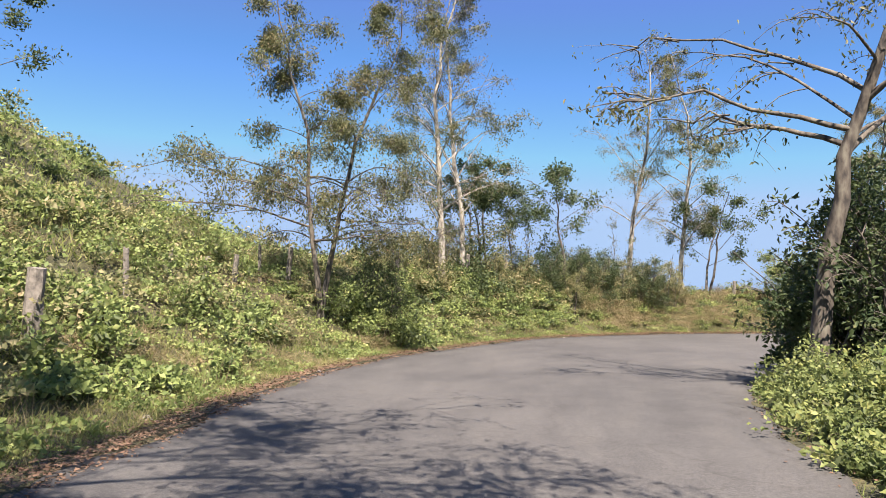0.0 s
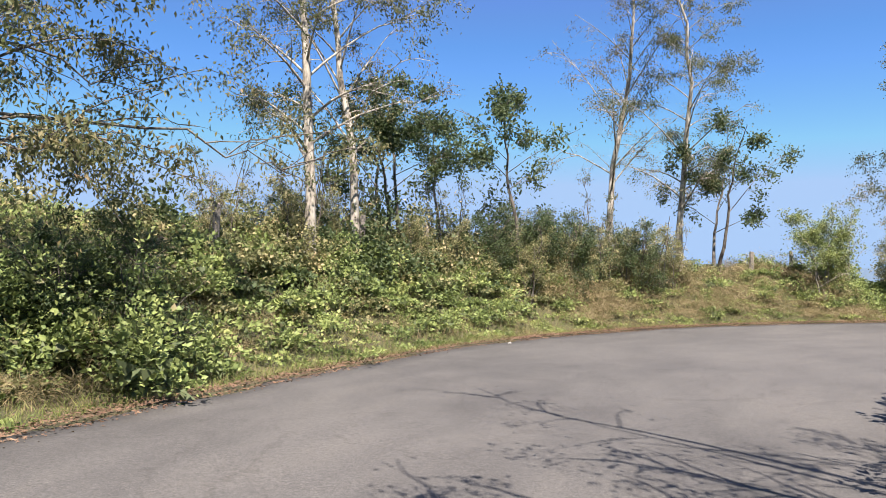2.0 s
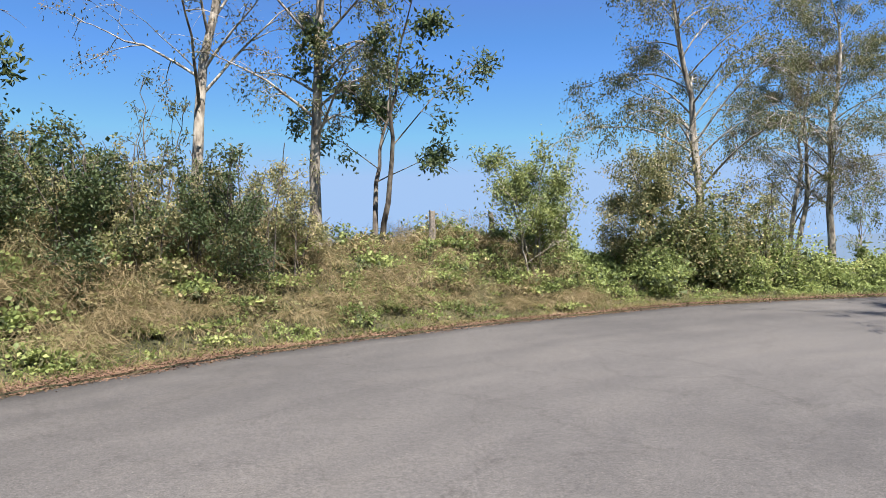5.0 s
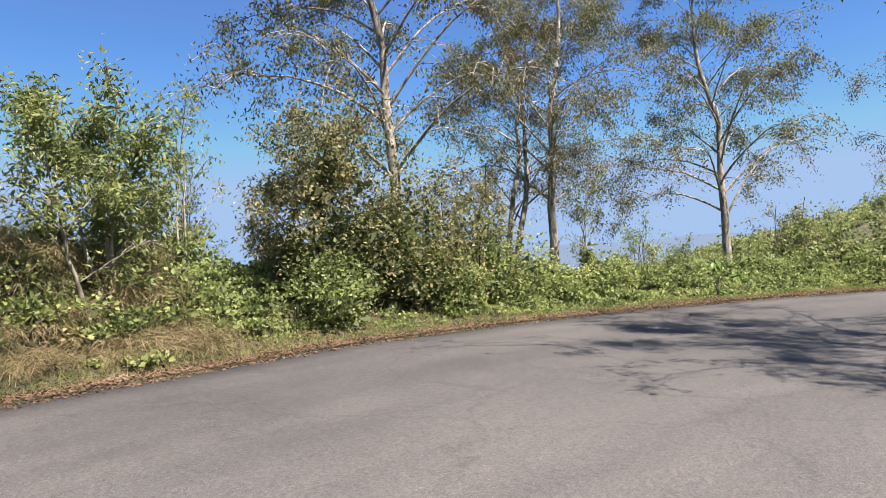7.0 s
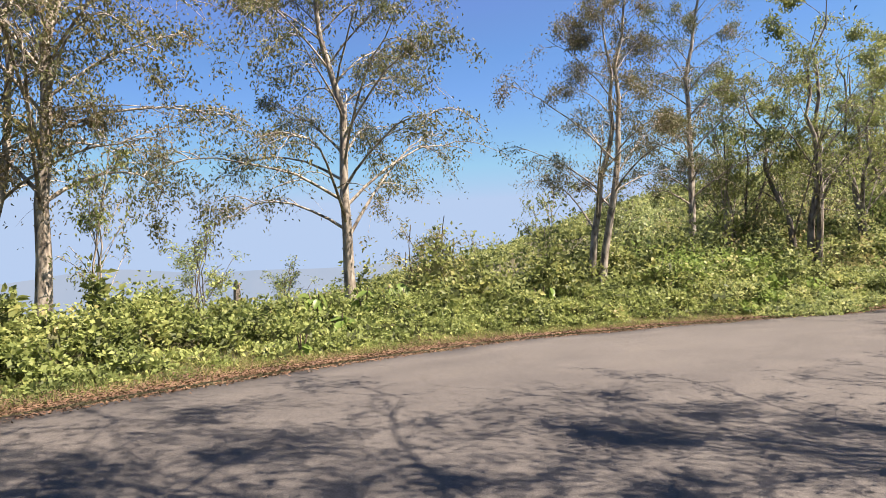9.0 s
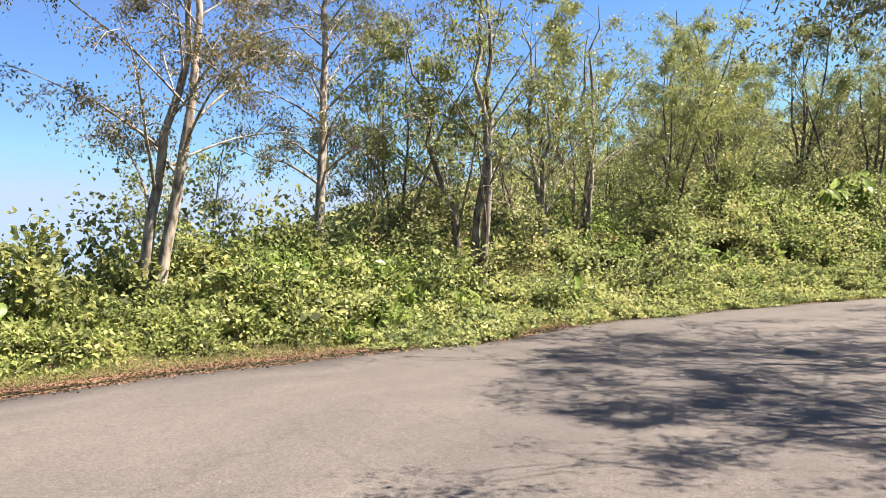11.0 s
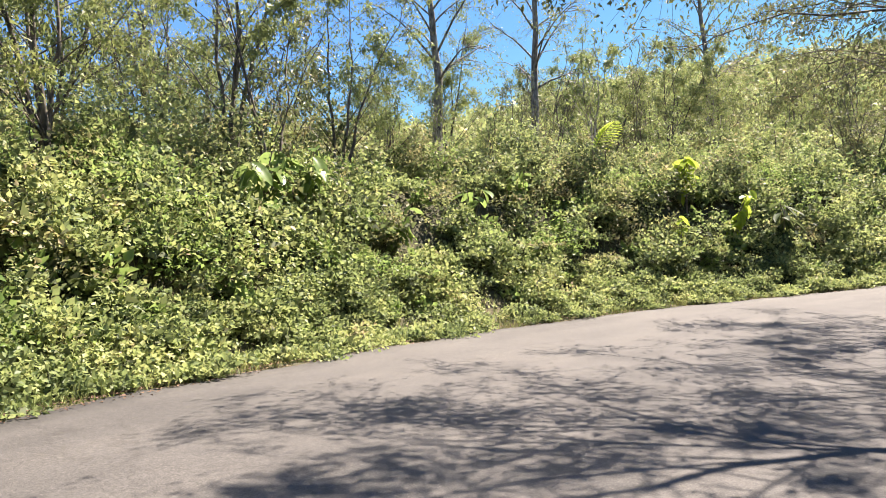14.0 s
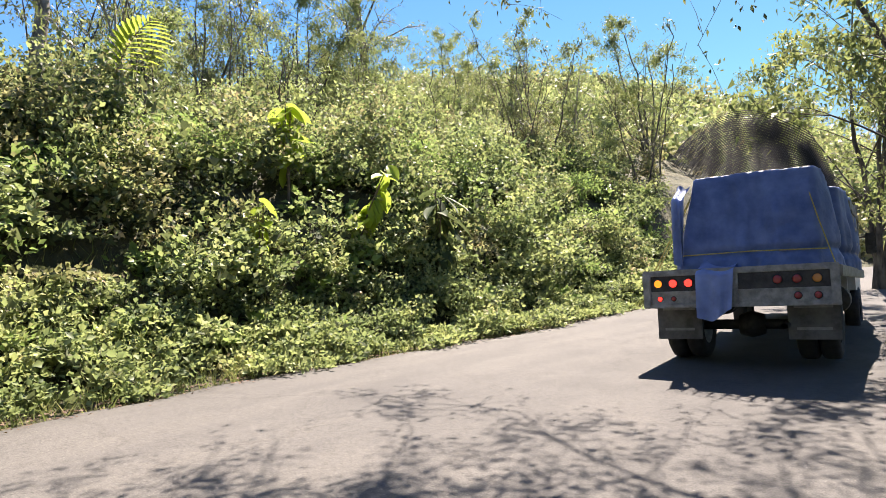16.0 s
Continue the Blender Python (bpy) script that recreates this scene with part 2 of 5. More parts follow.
# ================= the lie of the land =================
# the lane's line through the bend: x, y, height of the tarmac
ROUTE = [(-6.6, -29.3, 0.25), (-3.2, -14.5, 0.12), (0.0, 0.0, 0.0), (1.14, 5.06, -0.06), (2.66, 10.66, -0.17), (4.57, 15.36, -0.29),
         (7.27, 19.36, -0.41), (10.1, 22.5, -0.47), (13.1, 25.0, -0.52), (16.68, 26.99, -0.53), (20.45, 27.79, -0.51), (24.69, 27.46, -0.50),
         (29.3, 25.6, -0.53), (33.24, 23.41, -0.56), (38.06, 20.45, -0.55), (41.78, 16.63, -0.50), (44.76, 11.85, -0.43), (47.35, 5.56, -0.31),
         (48.7, 0.6, -0.10), (49.2, -5.5, 0.22), (48.6, -12.0, 0.70), (46.5, -19.0, 1.25), (42.0, -31.0, 2.0)]


def catmull(points, step=0.5):
    p = np.array(points, float)
    p = np.vstack([2 * p[0] - p[1], p, 2 * p[-1] - p[-2]])
    out = []
    for i in range(1, len(p) - 2):
        k = max(2, int(np.linalg.norm(p[i + 1, :2] - p[i, :2]) / step))
        t = np.linspace(0, 1, k, endpoint=False)[:, None]
        a, b, c, d = p[i - 1], p[i], p[i + 1], p[i + 2]
        out.append(0.5 * (2 * b + (c - a) * t + (2 * a - 5 * b + 4 * c - d) * t**2 + (3 * b - a - 3 * c + d) * t**3))
    return np.vstack(out + [p[-2][None]])


LINE = catmull(ROUTE)
_seg = np.diff(LINE[:, :2], axis=0)
_len = np.hypot(_seg[:, 0], _seg[:, 1])
ALONG = np.concatenate([[0], np.cumsum(_len)])
ALONG -= ALONG[np.argmin(np.hypot(LINE[:, 0], LINE[:, 1]))]
_tan = np.gradient(LINE[:, :2], axis=0)
_tan /= np.linalg.norm(_tan, axis=1)[:, None]


def table(s, *pairs):
    return np.interp(s, [a for a, _ in pairs], [b for _, b in pairs])


def left_width(s):
    return table(s, (-30, 3.2), (0, 3.4), (6, 4.2), (11.5, 5.4), (14, 5.75), (18.5, 6.5), (24, 7.65), (28, 8.0), (31, 8.05), (33.5, 7.5), (36.5, 7.1), (39, 7.1), (41, 7.1), (45, 7.5), (49, 7.75), (53, 7.4), (57.6, 6.2), (60, 6.7), (64, 6.6), (68, 6.7), (72, 6.85), (75, 6.7), (77.6, 6.2), (79.5, 5.85), (81.5, 5.5), (84, 4.75), (86.3, 3.95), (88, 3.4), (92, 3.0), (105, 3.0))


def right_width(s):
    return table(s, (-30, 2.6), (0, 2.4), (6, 2.1), (30, 2.4), (50, 3.0), (70, 2.6), (105, 2.6))


def crossfall(s):
    return table(s, (-30, 0), (14, 0.0), (30, 0.02), (38, 0.05), (48, 0.045), (58, 0.03), (105, 0.02))


def nearest(x, y):
    """Stretch along the lane, offset to its left, and the lane's height, for arrays of places."""
    x, y = np.atleast_1d(np.asarray(x, float)), np.atleast_1d(np.asarray(y, float))
    s, u, z = np.empty(len(x)), np.empty(len(x)), np.empty(len(x))
    for a in range(0, len(x), 4000):
        q = np.stack([x[a:a + 4000], y[a:a + 4000]], -1)
        d2 = ((q[:, None] - LINE[None, :, :2]) ** 2).sum(-1)
        i = d2.argmin(1)
        w = q - LINE[i, :2]
        t = _tan[i]
        f = (w * t).sum(1)
        end = ((i == 0) & (f < 0)) | ((i == len(LINE) - 1) & (f > 0))
        f = np.where(end, f, np.clip(f, -0.4, 0.4))
        s[a:a + 4000] = ALONG[i] + f
        side = t[:, 0] * w[:, 1] - t[:, 1] * w[:, 0]
        far = np.sqrt(d2[np.arange(len(i)), i])
        u[a:a + 4000] = np.where(end, side, np.sign(side) * far)
        z[a:a + 4000] = LINE[i, 2]
    return s, u, z


def smooth(t):
    t = np.clip(t, 0, 1)
    return t * t * (3 - 2 * t)


def lumps(x, y):
    return (np.sin(x * 0.9 + 1.3 * np.sin(y * 0.37)) * np.sin(y * 0.8 + 1.1 * np.sin(x * 0.31))
            + 0.5 * np.sin(x * 2.1 + y * 1.7) * np.sin(y * 2.3 - x * 0.9))


def ground(x, y, lower_road=False):
    """Height of the ground for arrays of places."""
    x, y = np.atleast_1d(np.asarray(x, float)), np.atleast_1d(np.asarray(y, float))
    s, u, z = nearest(x, y)
    L, R = left_width(s), right_width(s)
    v = u - L
    vr = -u - R
    road = z + crossfall(s) * np.clip(u, -R, L)
    hb = table(s, (-30, 1.2), (0, 1.2), (10, 1.5), (16, 1.9), (22, 2.1), (27, 2.1), (31, 1.9), (35, 1.9), (37, 1.5), (39, 0.8), (41.5, 0.4), (50, 0.3), (55, 0.6), (59, 1.3), (64, 2.2), (70, 3.2), (78, 4.0), (105, 4.4))
    wb = table(s, (-30, 4.0), (29, 4.5), (33, 3.4), (37, 3.4), (41, 4.0), (58, 4.0), (66, 5.0), (105, 5.5))
    sl = table(s, (-30, 0.66), (8, 0.62), (12, 0.5), (15, 0.34), (18, 0.17), (22, 0.04), (28, -0.10), (35, -0.22), (50, -0.28), (58, -0.18), (63, -0.06), (70, 0.06), (76, 0.15), (84, 0.2), (105, 0.2))
    reach = 46.0
    w = np.clip(v - wb, 0, None)
    left = hb * smooth((v - 0.55) / wb) + sl * reach * np.tanh(w / reach) + 0.10 * lumps(x, y) * smooth(v / 3)
    w2 = np.clip(vr - 3.0, 0, None)
    right = 0.35 * smooth((vr - 0.3) / 2.5) + 0.02 * np.clip(w2, 0, 20) + 0.08 * lumps(x, y) * smooth(vr / 3)
    # the wooded hill beyond the far end of the road
    left = left + 11 * np.exp(-((x - 68) / 34) ** 2 - ((y + 88) / 42) ** 2) * smooth((v - 6) / 12)
    # the high wooded hill behind the end of the bend, and the long ridge running north from it
    beyond = smooth((v - 8) / 14)
    left = left + beyond * (15 * np.exp(-((x - 122) / 38) ** 2 - ((y + 78) / 42) ** 2) + 6 * np.exp(-((x - 200) / 60) ** 2 - ((y - 20) / 60) ** 2))
    # the open grassy hill beside the road's start
    left = left + 2.8 * np.exp(-((x + 25) / 13) ** 2 - ((y - 27) / 13) ** 2) * smooth((v - 5) / 8)
    h = road + np.where(v > 0, left, 0) + np.where(vr > 0, right, 0)
    if lower_road:
        h = h - 0.07 * smooth((-0.22 - np.maximum(v, vr)) / 0.4)
    return h


def place(s, u):
    """The place at a stretch along the lane and an offset to its left."""
    s, u = np.atleast_1d(np.asarray(s, float)), np.atleast_1d(np.asarray(u, float))
    x, y = np.interp(s, ALONG, LINE[:, 0]), np.interp(s, ALONG, LINE[:, 1])
    tx, ty = np.interp(s, ALONG, _tan[:, 0]), np.interp(s, ALONG, _tan[:, 1])
    k = np.hypot(tx, ty)
    return x - ty / k * u, y + tx / k * u


# ================= mesh helpers =================
def mesh_of(name, verts, faces, materials=(), slots=None, smooth_shade=False):
    """A mesh from arrays of corners and of faces with equally many corners."""
    verts, faces = np.asarray(verts, np.float32), np.asarray(faces, np.int32)
    me = bpy.data.meshes.new(name)
    k = faces.shape[1]
    me.vertices.add(len(verts))
    me.vertices.foreach_set("co", verts.ravel())
    me.loops.add(faces.size)
    me.loops.foreach_set("vertex_index", faces.ravel())
    me.polygons.add(len(faces))
    me.polygons.foreach_set("loop_start", np.arange(0, faces.size, k, dtype=np.int32))
    me.polygons.foreach_set("loop_total", np.full(len(faces), k, np.int32))
    for m in materials:
        me.materials.append(m)
    if slots is not None:
        me.polygons.foreach_set("material_index", np.asarray(slots, np.int32))
    if smooth_shade:
        me.polygons.foreach_set("use_smooth", np.ones(len(faces), bool))
    me.update(calc_edges=True)
    me.validate()
    return me


class Tubes:
    """Gathers tapering round stems into one mesh."""

    def __init__(self):
        self.v, self.f, self.n = [], [], 0

    def add(self, pts, radii, sides=5):
        pts, radii = np.asarray(pts, float), np.asarray(radii, float)
        d = np.gradient(pts, axis=0)
        d /= np.linalg.norm(d, axis=1)[:, None] + 1e-9
        ref = np.where(np.abs(d[:, 2:3]) > 0.9, [[1.0, 0, 0]], [[0, 0, 1.0]])
        a = np.cross(d, ref)
        a /= np.linalg.norm(a, axis=1)[:, None] + 1e-9
        b = np.cross(d, a)
        ang = np.arange(sides) * 2 * np.pi / sides
        ring = pts[:, None] + radii[:, None, None] * (np.cos(ang)[None, :, None] * a[:, None] + np.sin(ang)[None, :, None] * b[:, None])
        m = len(pts)
        self.v.append(ring.reshape(-1, 3))
        i, j = np.meshgrid(np.arange(m - 1), np.arange(sides), indexing="ij")
        jn = (j + 1) % sides
        f = np.stack([i * sides + j, i * sides + jn, (i + 1) * sides + jn, (i + 1) * sides + j], -1).reshape(-1, 4) + self.n
        self.f.append(f)
        self.n += m * sides

    def mesh(self, name, mat):
        return mesh_of(name, np.vstack(self.v), np.vstack(self.f), [mat], None, True)


def leaf_arrays(at, way, size, rng, wide=0.42, fold=0.25, sky_facing=0.0, single=False):
    """Folded pointed leaves at places, along directions; four corners and two faces each."""
    n = len(at)
    fold = fold * min(1.0, wide / 0.42)
    way = way / (np.linalg.norm(way, axis=1)[:, None] + 1e-9)
    side = np.cross(way, rng.normal(size=(n, 3)) + [0, 0, sky_facing])
    side /= np.linalg.norm(side, axis=1)[:, None] + 1e-9
    up = np.cross(side, way)
    size = np.broadcast_to(np.asarray(size, float), (n,))[:, None]
    if single:
        v = np.stack([at - side * size * wide * 0.5, at + side * size * wide * 0.5, at + way * size], 1).reshape(-1, 3)
        return v, np.arange(n * 3).reshape(-1, 3)
    mid = at + way * size * 0.42 + up * size * fold * 0.3
    v = np.stack([at, mid + side * size * wide * 0.5 + up * size * fold * 0.3, at + way * size, mid - side * size * wide * 0.5 + up * size * fold * 0.3], 1).reshape(-1, 3)
    b = np.arange(n)[:, None] * 4
    f = np.concatenate([b + [[0, 1, 2]], b + [[0, 2, 3]]], 1).reshape(-1, 3)
    return v, f


def part(name, me, parent, label=""):
    ob = new(name, me)
    ob.parent = parent
    if label:
        ob["label"] = label
    return ob


def thing(name, label, category, at=(0, 0, 0), turn=0.0, group="", kind=""):
    ob = new(name)
    ob.matrix_world = pose(*at, 0, 0, turn)
    return tagged(ob, label, category, group, kind)


# ================= ground, road, distance =================
def build_ground():
    # finer squares near the road, coarser far off
    def axis(lo, hi, a, b, fine, coarse):
        return np.concatenate([np.arange(lo, a, coarse), np.arange(a, b, fine), np.arange(b, hi + coarse, coarse)])
    xs = axis(-70, 260, -14, 78, 0.6, 4.0)
    ys = axis(-210, 130, -32, 56, 0.6, 4.0)
    gx, gy = np.meshgrid(xs, ys)
    h = ground(gx.ravel(), gy.ravel(), True)
    nx, ny = len(xs), len(ys)
    # the rim runs out to a far low plain
    v = np.stack([gx.ravel(), gy.ravel(), h], -1)
    i, j = np.meshgrid(np.arange(nx - 1), np.arange(ny - 1))
    a = (j * nx + i).ravel()
    f = np.stack([a, a + 1, a + 1 + nx, a + nx], -1)
    rim = np.concatenate([np.arange(nx), np.arange(1, ny) * nx + nx - 1, (ny - 1) * nx + np.arange(nx - 2, -1, -1), np.arange(ny - 2, 0, -1) * nx])
    c = np.array([30.0, 0.0])
    rings, base = [v], len(v)
    idx = rim
    faces = [f]
    for k, (grow, low) in enumerate(((1.6, 0.6), (4.0, 0.0), (14.0, 0.0), (28.0, 0.0))):
        r = v[rim].copy()
        r[:, :2] = c + (r[:, :2] - c) * grow
        r[:, 2] = np.where(low > 0, np.minimum(r[:, 2], 12) * low - 12, -60.0 if k == 1 else -90.0)
        m = len(rim)
        nid = base + np.arange(m)
        base += m
        rings.append(r)
        q = np.stack([idx, nid, np.roll(nid, -1), np.roll(idx, -1)], -1)
        faces.append(q)
        idx = nid
    me = mesh_of("ground", np.vstack(rings), np.vstack(faces), [EARTH], None, True)
    tagged(new("ground", me), "grassy earth bank and hillside beside the road", "ground", kind="structure")


def build_road():
    s = np.arange(-29, ALONG[-1] - 1, 0.5)
    cols = np.linspace(0, 1, 15)
    wob = 0.10 * np.sin(s * 1.7) + 0.08 * np.sin(s * 4.1 + 1.0) + 0.06 * np.sin(s * 9.3)
    L, R = left_width(s) + wob, right_width(s) + 0.7 * wob[::-1]
    v = []
    for c in cols:
        u = -R + (L + R) * c
        x, y = place(s, u)
        z = np.interp(s, ALONG, LINE[:, 2]) + crossfall(s) * np.clip(u, -right_width(s), left_width(s)) + 0.012 + 0.006 * np.sin(x * 1.3) * np.sin(y * 1.1)
        v.append(np.stack([x, y, z], -1))
    # turned-down edges give the tarmac its thickness
    for edge in (0, -1):
        e = v[edge].copy()
        e[:, 2] -= 0.06
        if edge == 0:
            v = [e] + v
        else:
            v = v + [e]
    n, k = len(s), len(v)
    vv = np.stack(v, 1).reshape(-1, 3)
    i, j = np.meshgrid(np.arange(n - 1), np.arange(k - 1), indexing="ij")
    a = (i * k + j).ravel()
    f = np.stack([a, a + 1, a + 1 + k, a + k], -1)
    me = mesh_of("road", vv, f, [ASPHALT], None, True)
    lane = me.uv_layers.new(name="lane")
    across = np.concatenate([[0], cols, [1]])
    uv = np.stack([np.tile(across, n), np.repeat(s, k)], -1)
    corner = np.empty(len(me.loops), np.int32)
    me.loops.foreach_get("vertex_index", corner)
    lane.data.foreach_set("uv", uv[corner].astype(np.float32).ravel())
    tagged(new("road", me), "worn grey asphalt road on a tight bend, no markings", "road", kind="structure")


def painted_haze_material(name, low, high, strength):
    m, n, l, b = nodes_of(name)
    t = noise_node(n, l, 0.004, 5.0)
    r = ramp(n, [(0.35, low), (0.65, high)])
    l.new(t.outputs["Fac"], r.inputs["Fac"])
    # emission makes the painted haze colour glow by itself
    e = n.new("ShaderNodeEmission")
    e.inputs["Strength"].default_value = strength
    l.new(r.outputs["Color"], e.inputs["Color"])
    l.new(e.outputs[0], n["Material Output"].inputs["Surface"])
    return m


def build_distance():
    # far mountains all round the horizon, haze painted in as self-lit blue
    a = np.linspace(0, 2 * np.pi, 361)[:-1]
    top = 50 + 26 * np.sin(a * 3 + 0.6) + 16 * np.sin(a * 7 + 2) + 10 * np.sin(a * 17) + 5 * np.sin(a * 31 + 1)
    r = 2600.0
    low = np.stack([30 + r * np.cos(a), r * np.sin(a), np.full(len(a), -140.0)], -1)
    up = np.stack([30 + r * np.cos(a), r * np.sin(a), top], -1)
    back = np.stack([30 + (r + 500) * np.cos(a), (r + 500) * np.sin(a), np.full(len(a), -140.0)], -1)
    n = len(a)
    v = np.vstack([low, up, back])
    i = np.arange(n)
    j = (i + 1) % n
    f = np.vstack([np.stack([i, j, n + j, n + i], -1), np.stack([n + i, n + j, 2 * n + j, 2 * n + i], -1)])
    tagged(new("backdrop", mesh_of("backdrop", v, f, [painted_haze_material("self_lit_haze", (0.42, 0.60, 0.82), (0.47, 0.64, 0.85), 0.25)], None, True)), "far blue mountains on the horizon, painted hazy and self-lit", "mountains", kind="structure")


build_ground()
build_road()
build_distance()

# ================= trees =================
def grow_tree(seed, height, girth, first, spread, limbs, leaf_count, leaf, lean=(0.0, 0.0), droop=0.35, stems=1, rise=0.9, twigs=5, hang=0.7, wide=0.42, bunch=0.11, single=False, boughs=(), tuft=0.0, crook=0.018):
    """A branching tree at the origin: stem tubes, leaf corners and leaf faces."""
    rng = np.random.default_rng(seed)
    tubes = Tubes()
    tips = []
    for st in range(stems):
        off = rng.normal(size=2) * 0.15 * (st > 0)
        ln = np.array(lean) + rng.normal(size=2) * (0.03 + 0.10 * (stems > 1))
        h = height * (1 if st == 0 else rng.uniform(0.7, 0.95))
        t = np.linspace(0, 1, 13)
        wander = np.cumsum(rng.normal(size=(13, 2)) * crook * h, 0)
        wander -= wander[0]
        trunk = np.stack([off[0] + ln[0] * h * t + wander[:, 0] * t, off[1] + ln[1] * h * t + wander[:, 1] * t, h * t - 0.35], -1)
        rad = girth * (1 - t * 0.93) ** 0.85 * (1 + 0.35 * np.exp(-t * 18))
        tubes.add(trunk, np.maximum(rad, 0.012), 8)
        k = max(3, int(limbs / stems))
        for i in range(k):
            at = first + (0.98 - first) * (i + rng.uniform(0, 0.9)) / k
            p0 = np.array([np.interp(at, t, trunk[:, c]) for c in range(3)])
            r0 = np.interp(at, t, rad) * 0.36
            az = i * 2.4 + rng.uniform(-0.6, 0.6)
            length = spread * (1.15 - 0.85 * (at - first) / (1 - first)) * rng.uniform(0.65, 1.2)
            m = 8
            q = np.linspace(0, 1, m)
            up = rise * rng.uniform(0.5, 1.3)
            dirh = np.array([np.cos(az), np.sin(az)])
            bend = np.cumsum(rng.normal(size=(m, 3)) * 0.06 * length / m ** 0.5, 0)
            limb = p0 + np.stack([dirh[0] * q * length, dirh[1] * q * length, up * length * q - droop * length * q ** 2.2], -1) + bend * q[:, None]
            tubes.add(limb, np.maximum(r0 * (1 - q * 0.85), 0.008), 6)
            for b in range(twigs):
                w = rng.uniform(0.2, 1.0)
                a0 = np.array([np.interp(w, q, limb[:, c]) for c in range(3)])
                az2 = az + rng.uniform(-1.3, 1.3)
                l2 = length * rng.uniform(0.25, 0.55) * (1.1 - 0.4 * w)
                m2 = 6
                q2 = np.linspace(0, 1, m2)
                up2 = rng.uniform(-0.1, 0.9)
                sub = a0 + np.stack([np.cos(az2) * q2 * l2, np.sin(az2) * q2 * l2, up2 * l2 * q2 - droop * 1.3 * l2 * q2 ** 2], -1) + np.cumsum(rng.normal(size=(m2, 3)) * 0.035 * l2, 0) * q2[:, None]
                tubes.add(sub, np.maximum(r0 * 0.38 * (1 - q2 * 0.85), 0.005), 4)
                for c in range(3):
                    w3 = rng.uniform(0.3, 1.0)
                    b0 = np.array([np.interp(w3, q2, sub[:, d]) for d in range(3)])
                    dv = rng.normal(size=3) * [1, 1, 0.6] + [0, 0, 0.1]
                    dv /= np.linalg.norm(dv)
                    l3 = l2 * rng.uniform(0.25, 0.6)
                    q3 = np.linspace(0, 1, 4)
                    tw = b0 + dv * (q3 * l3)[:, None] - np.array([0, 0, 1]) * (droop * 1.2 * l3 * q3 ** 2)[:, None]
                    tubes.add(tw, 0.005 * (1 - q3 * 0.6), 3)
                    tips.append(tw[1:])
                tips.append(sub[3:])
    for at, turn, length, up in boughs:
        # long boughs, nearly bare, forking towards their ends
        p0 = np.array([np.interp(at, t, trunk[:, c]) for c in range(3)])
        r0 = max(0.03, np.interp(at, t, rad) * 0.5)
        q = np.linspace(0, 1, 10)
        az = math.radians(turn)
        bend = np.cumsum(rng.normal(size=(10, 3)) * 0.045 * length, 0)
        bough = p0 + np.stack([np.cos(az) * q * length, np.sin(az) * q * length, up * length * (q - 0.35 * q ** 2)], -1) + bend * q[:, None]
        tubes.add(bough, np.maximum(r0 * (1 - q * 0.85), 0.008), 7)
        for b in range(9):
            w = rng.uniform(0.25, 1.0)
            a0 = np.array([np.interp(w, q, bough[:, c]) for c in range(3)])
            az2, l2 = az + rng.uniform(-1.1, 1.1), length * rng.uniform(0.15, 0.4)
            q2 = np.linspace(0, 1, 6)
            sub = a0 + np.stack([np.cos(az2) * q2 * l2, np.sin(az2) * q2 * l2, rng.uniform(-0.2, 0.7) * l2 * q2 - 0.25 * l2 * q2 ** 2], -1) + np.cumsum(rng.normal(size=(6, 3)) * 0.03 * l2, 0)
            tubes.add(sub, np.maximum(r0 * 0.4 * (1 - q2 * 0.85), 0.006), 4)
            tips.append(sub[4:])
            for c in range(4):
                b0 = sub[rng.integers(2, 6)]
                dv = rng.normal(size=3) * [1, 1, 0.5]
                q3 = np.linspace(0, 1, 4)
                tw = b0 + dv / np.linalg.norm(dv) * (q3 * l2 * rng.uniform(0.2, 0.5))[:, None] - np.array([0, 0, 0.15]) * (l2 * q3 ** 2)[:, None]
                tubes.add(tw, 0.005 * (1 - q3 * 0.6), 3)
                tips.append(tw[2:])
    tips = np.vstack(tips)
    if tuft:
        # leaves stand in close tufts at some of the twig ends
        tips = tips[rng.random(len(tips)) < tuft]
    pick = rng.integers(0, len(tips), leaf_count)
    # leaves gather on some twigs and leave gaps on others
    ph = rng.uniform(0, 6.28, 3)
    wave = np.sin(tips[:, 0] * 1.9 + ph[0]) * np.sin(tips[:, 1] * 1.9 + ph[1]) + 0.7 * np.sin(tips[:, 2] * 1.7 + ph[2] + tips[:, 0])
    favour = np.clip(0.45 + 0.6 * wave, 0.0, 1.0) * rng.random(len(tips)) ** 0.7
    keep = rng.random(leaf_count) < 0.10 + 0.90 * favour[pick]
    pick = pick[keep]
    at = tips[pick] + rng.normal(size=(len(pick), 3)) * bunch
    way = rng.normal(size=(len(pick), 3)) + np.array([0, 0, -hang * 1.6])
    v, f = leaf_arrays(at, way, leaf * rng.uniform(0.6, 1.25, len(pick)), rng, wide, 0.25, 0.4, single)
    return tubes, v, f


TREE_KINDS = {}


def tree_kind(key, bark, leaves, *args, **kw):
    tubes, v, f = grow_tree(*args, **kw)
    TREE_KINDS[key] = (tubes.mesh(key + "_wood", bark), mesh_of(key + "_leaves", v, f, [leaves]))


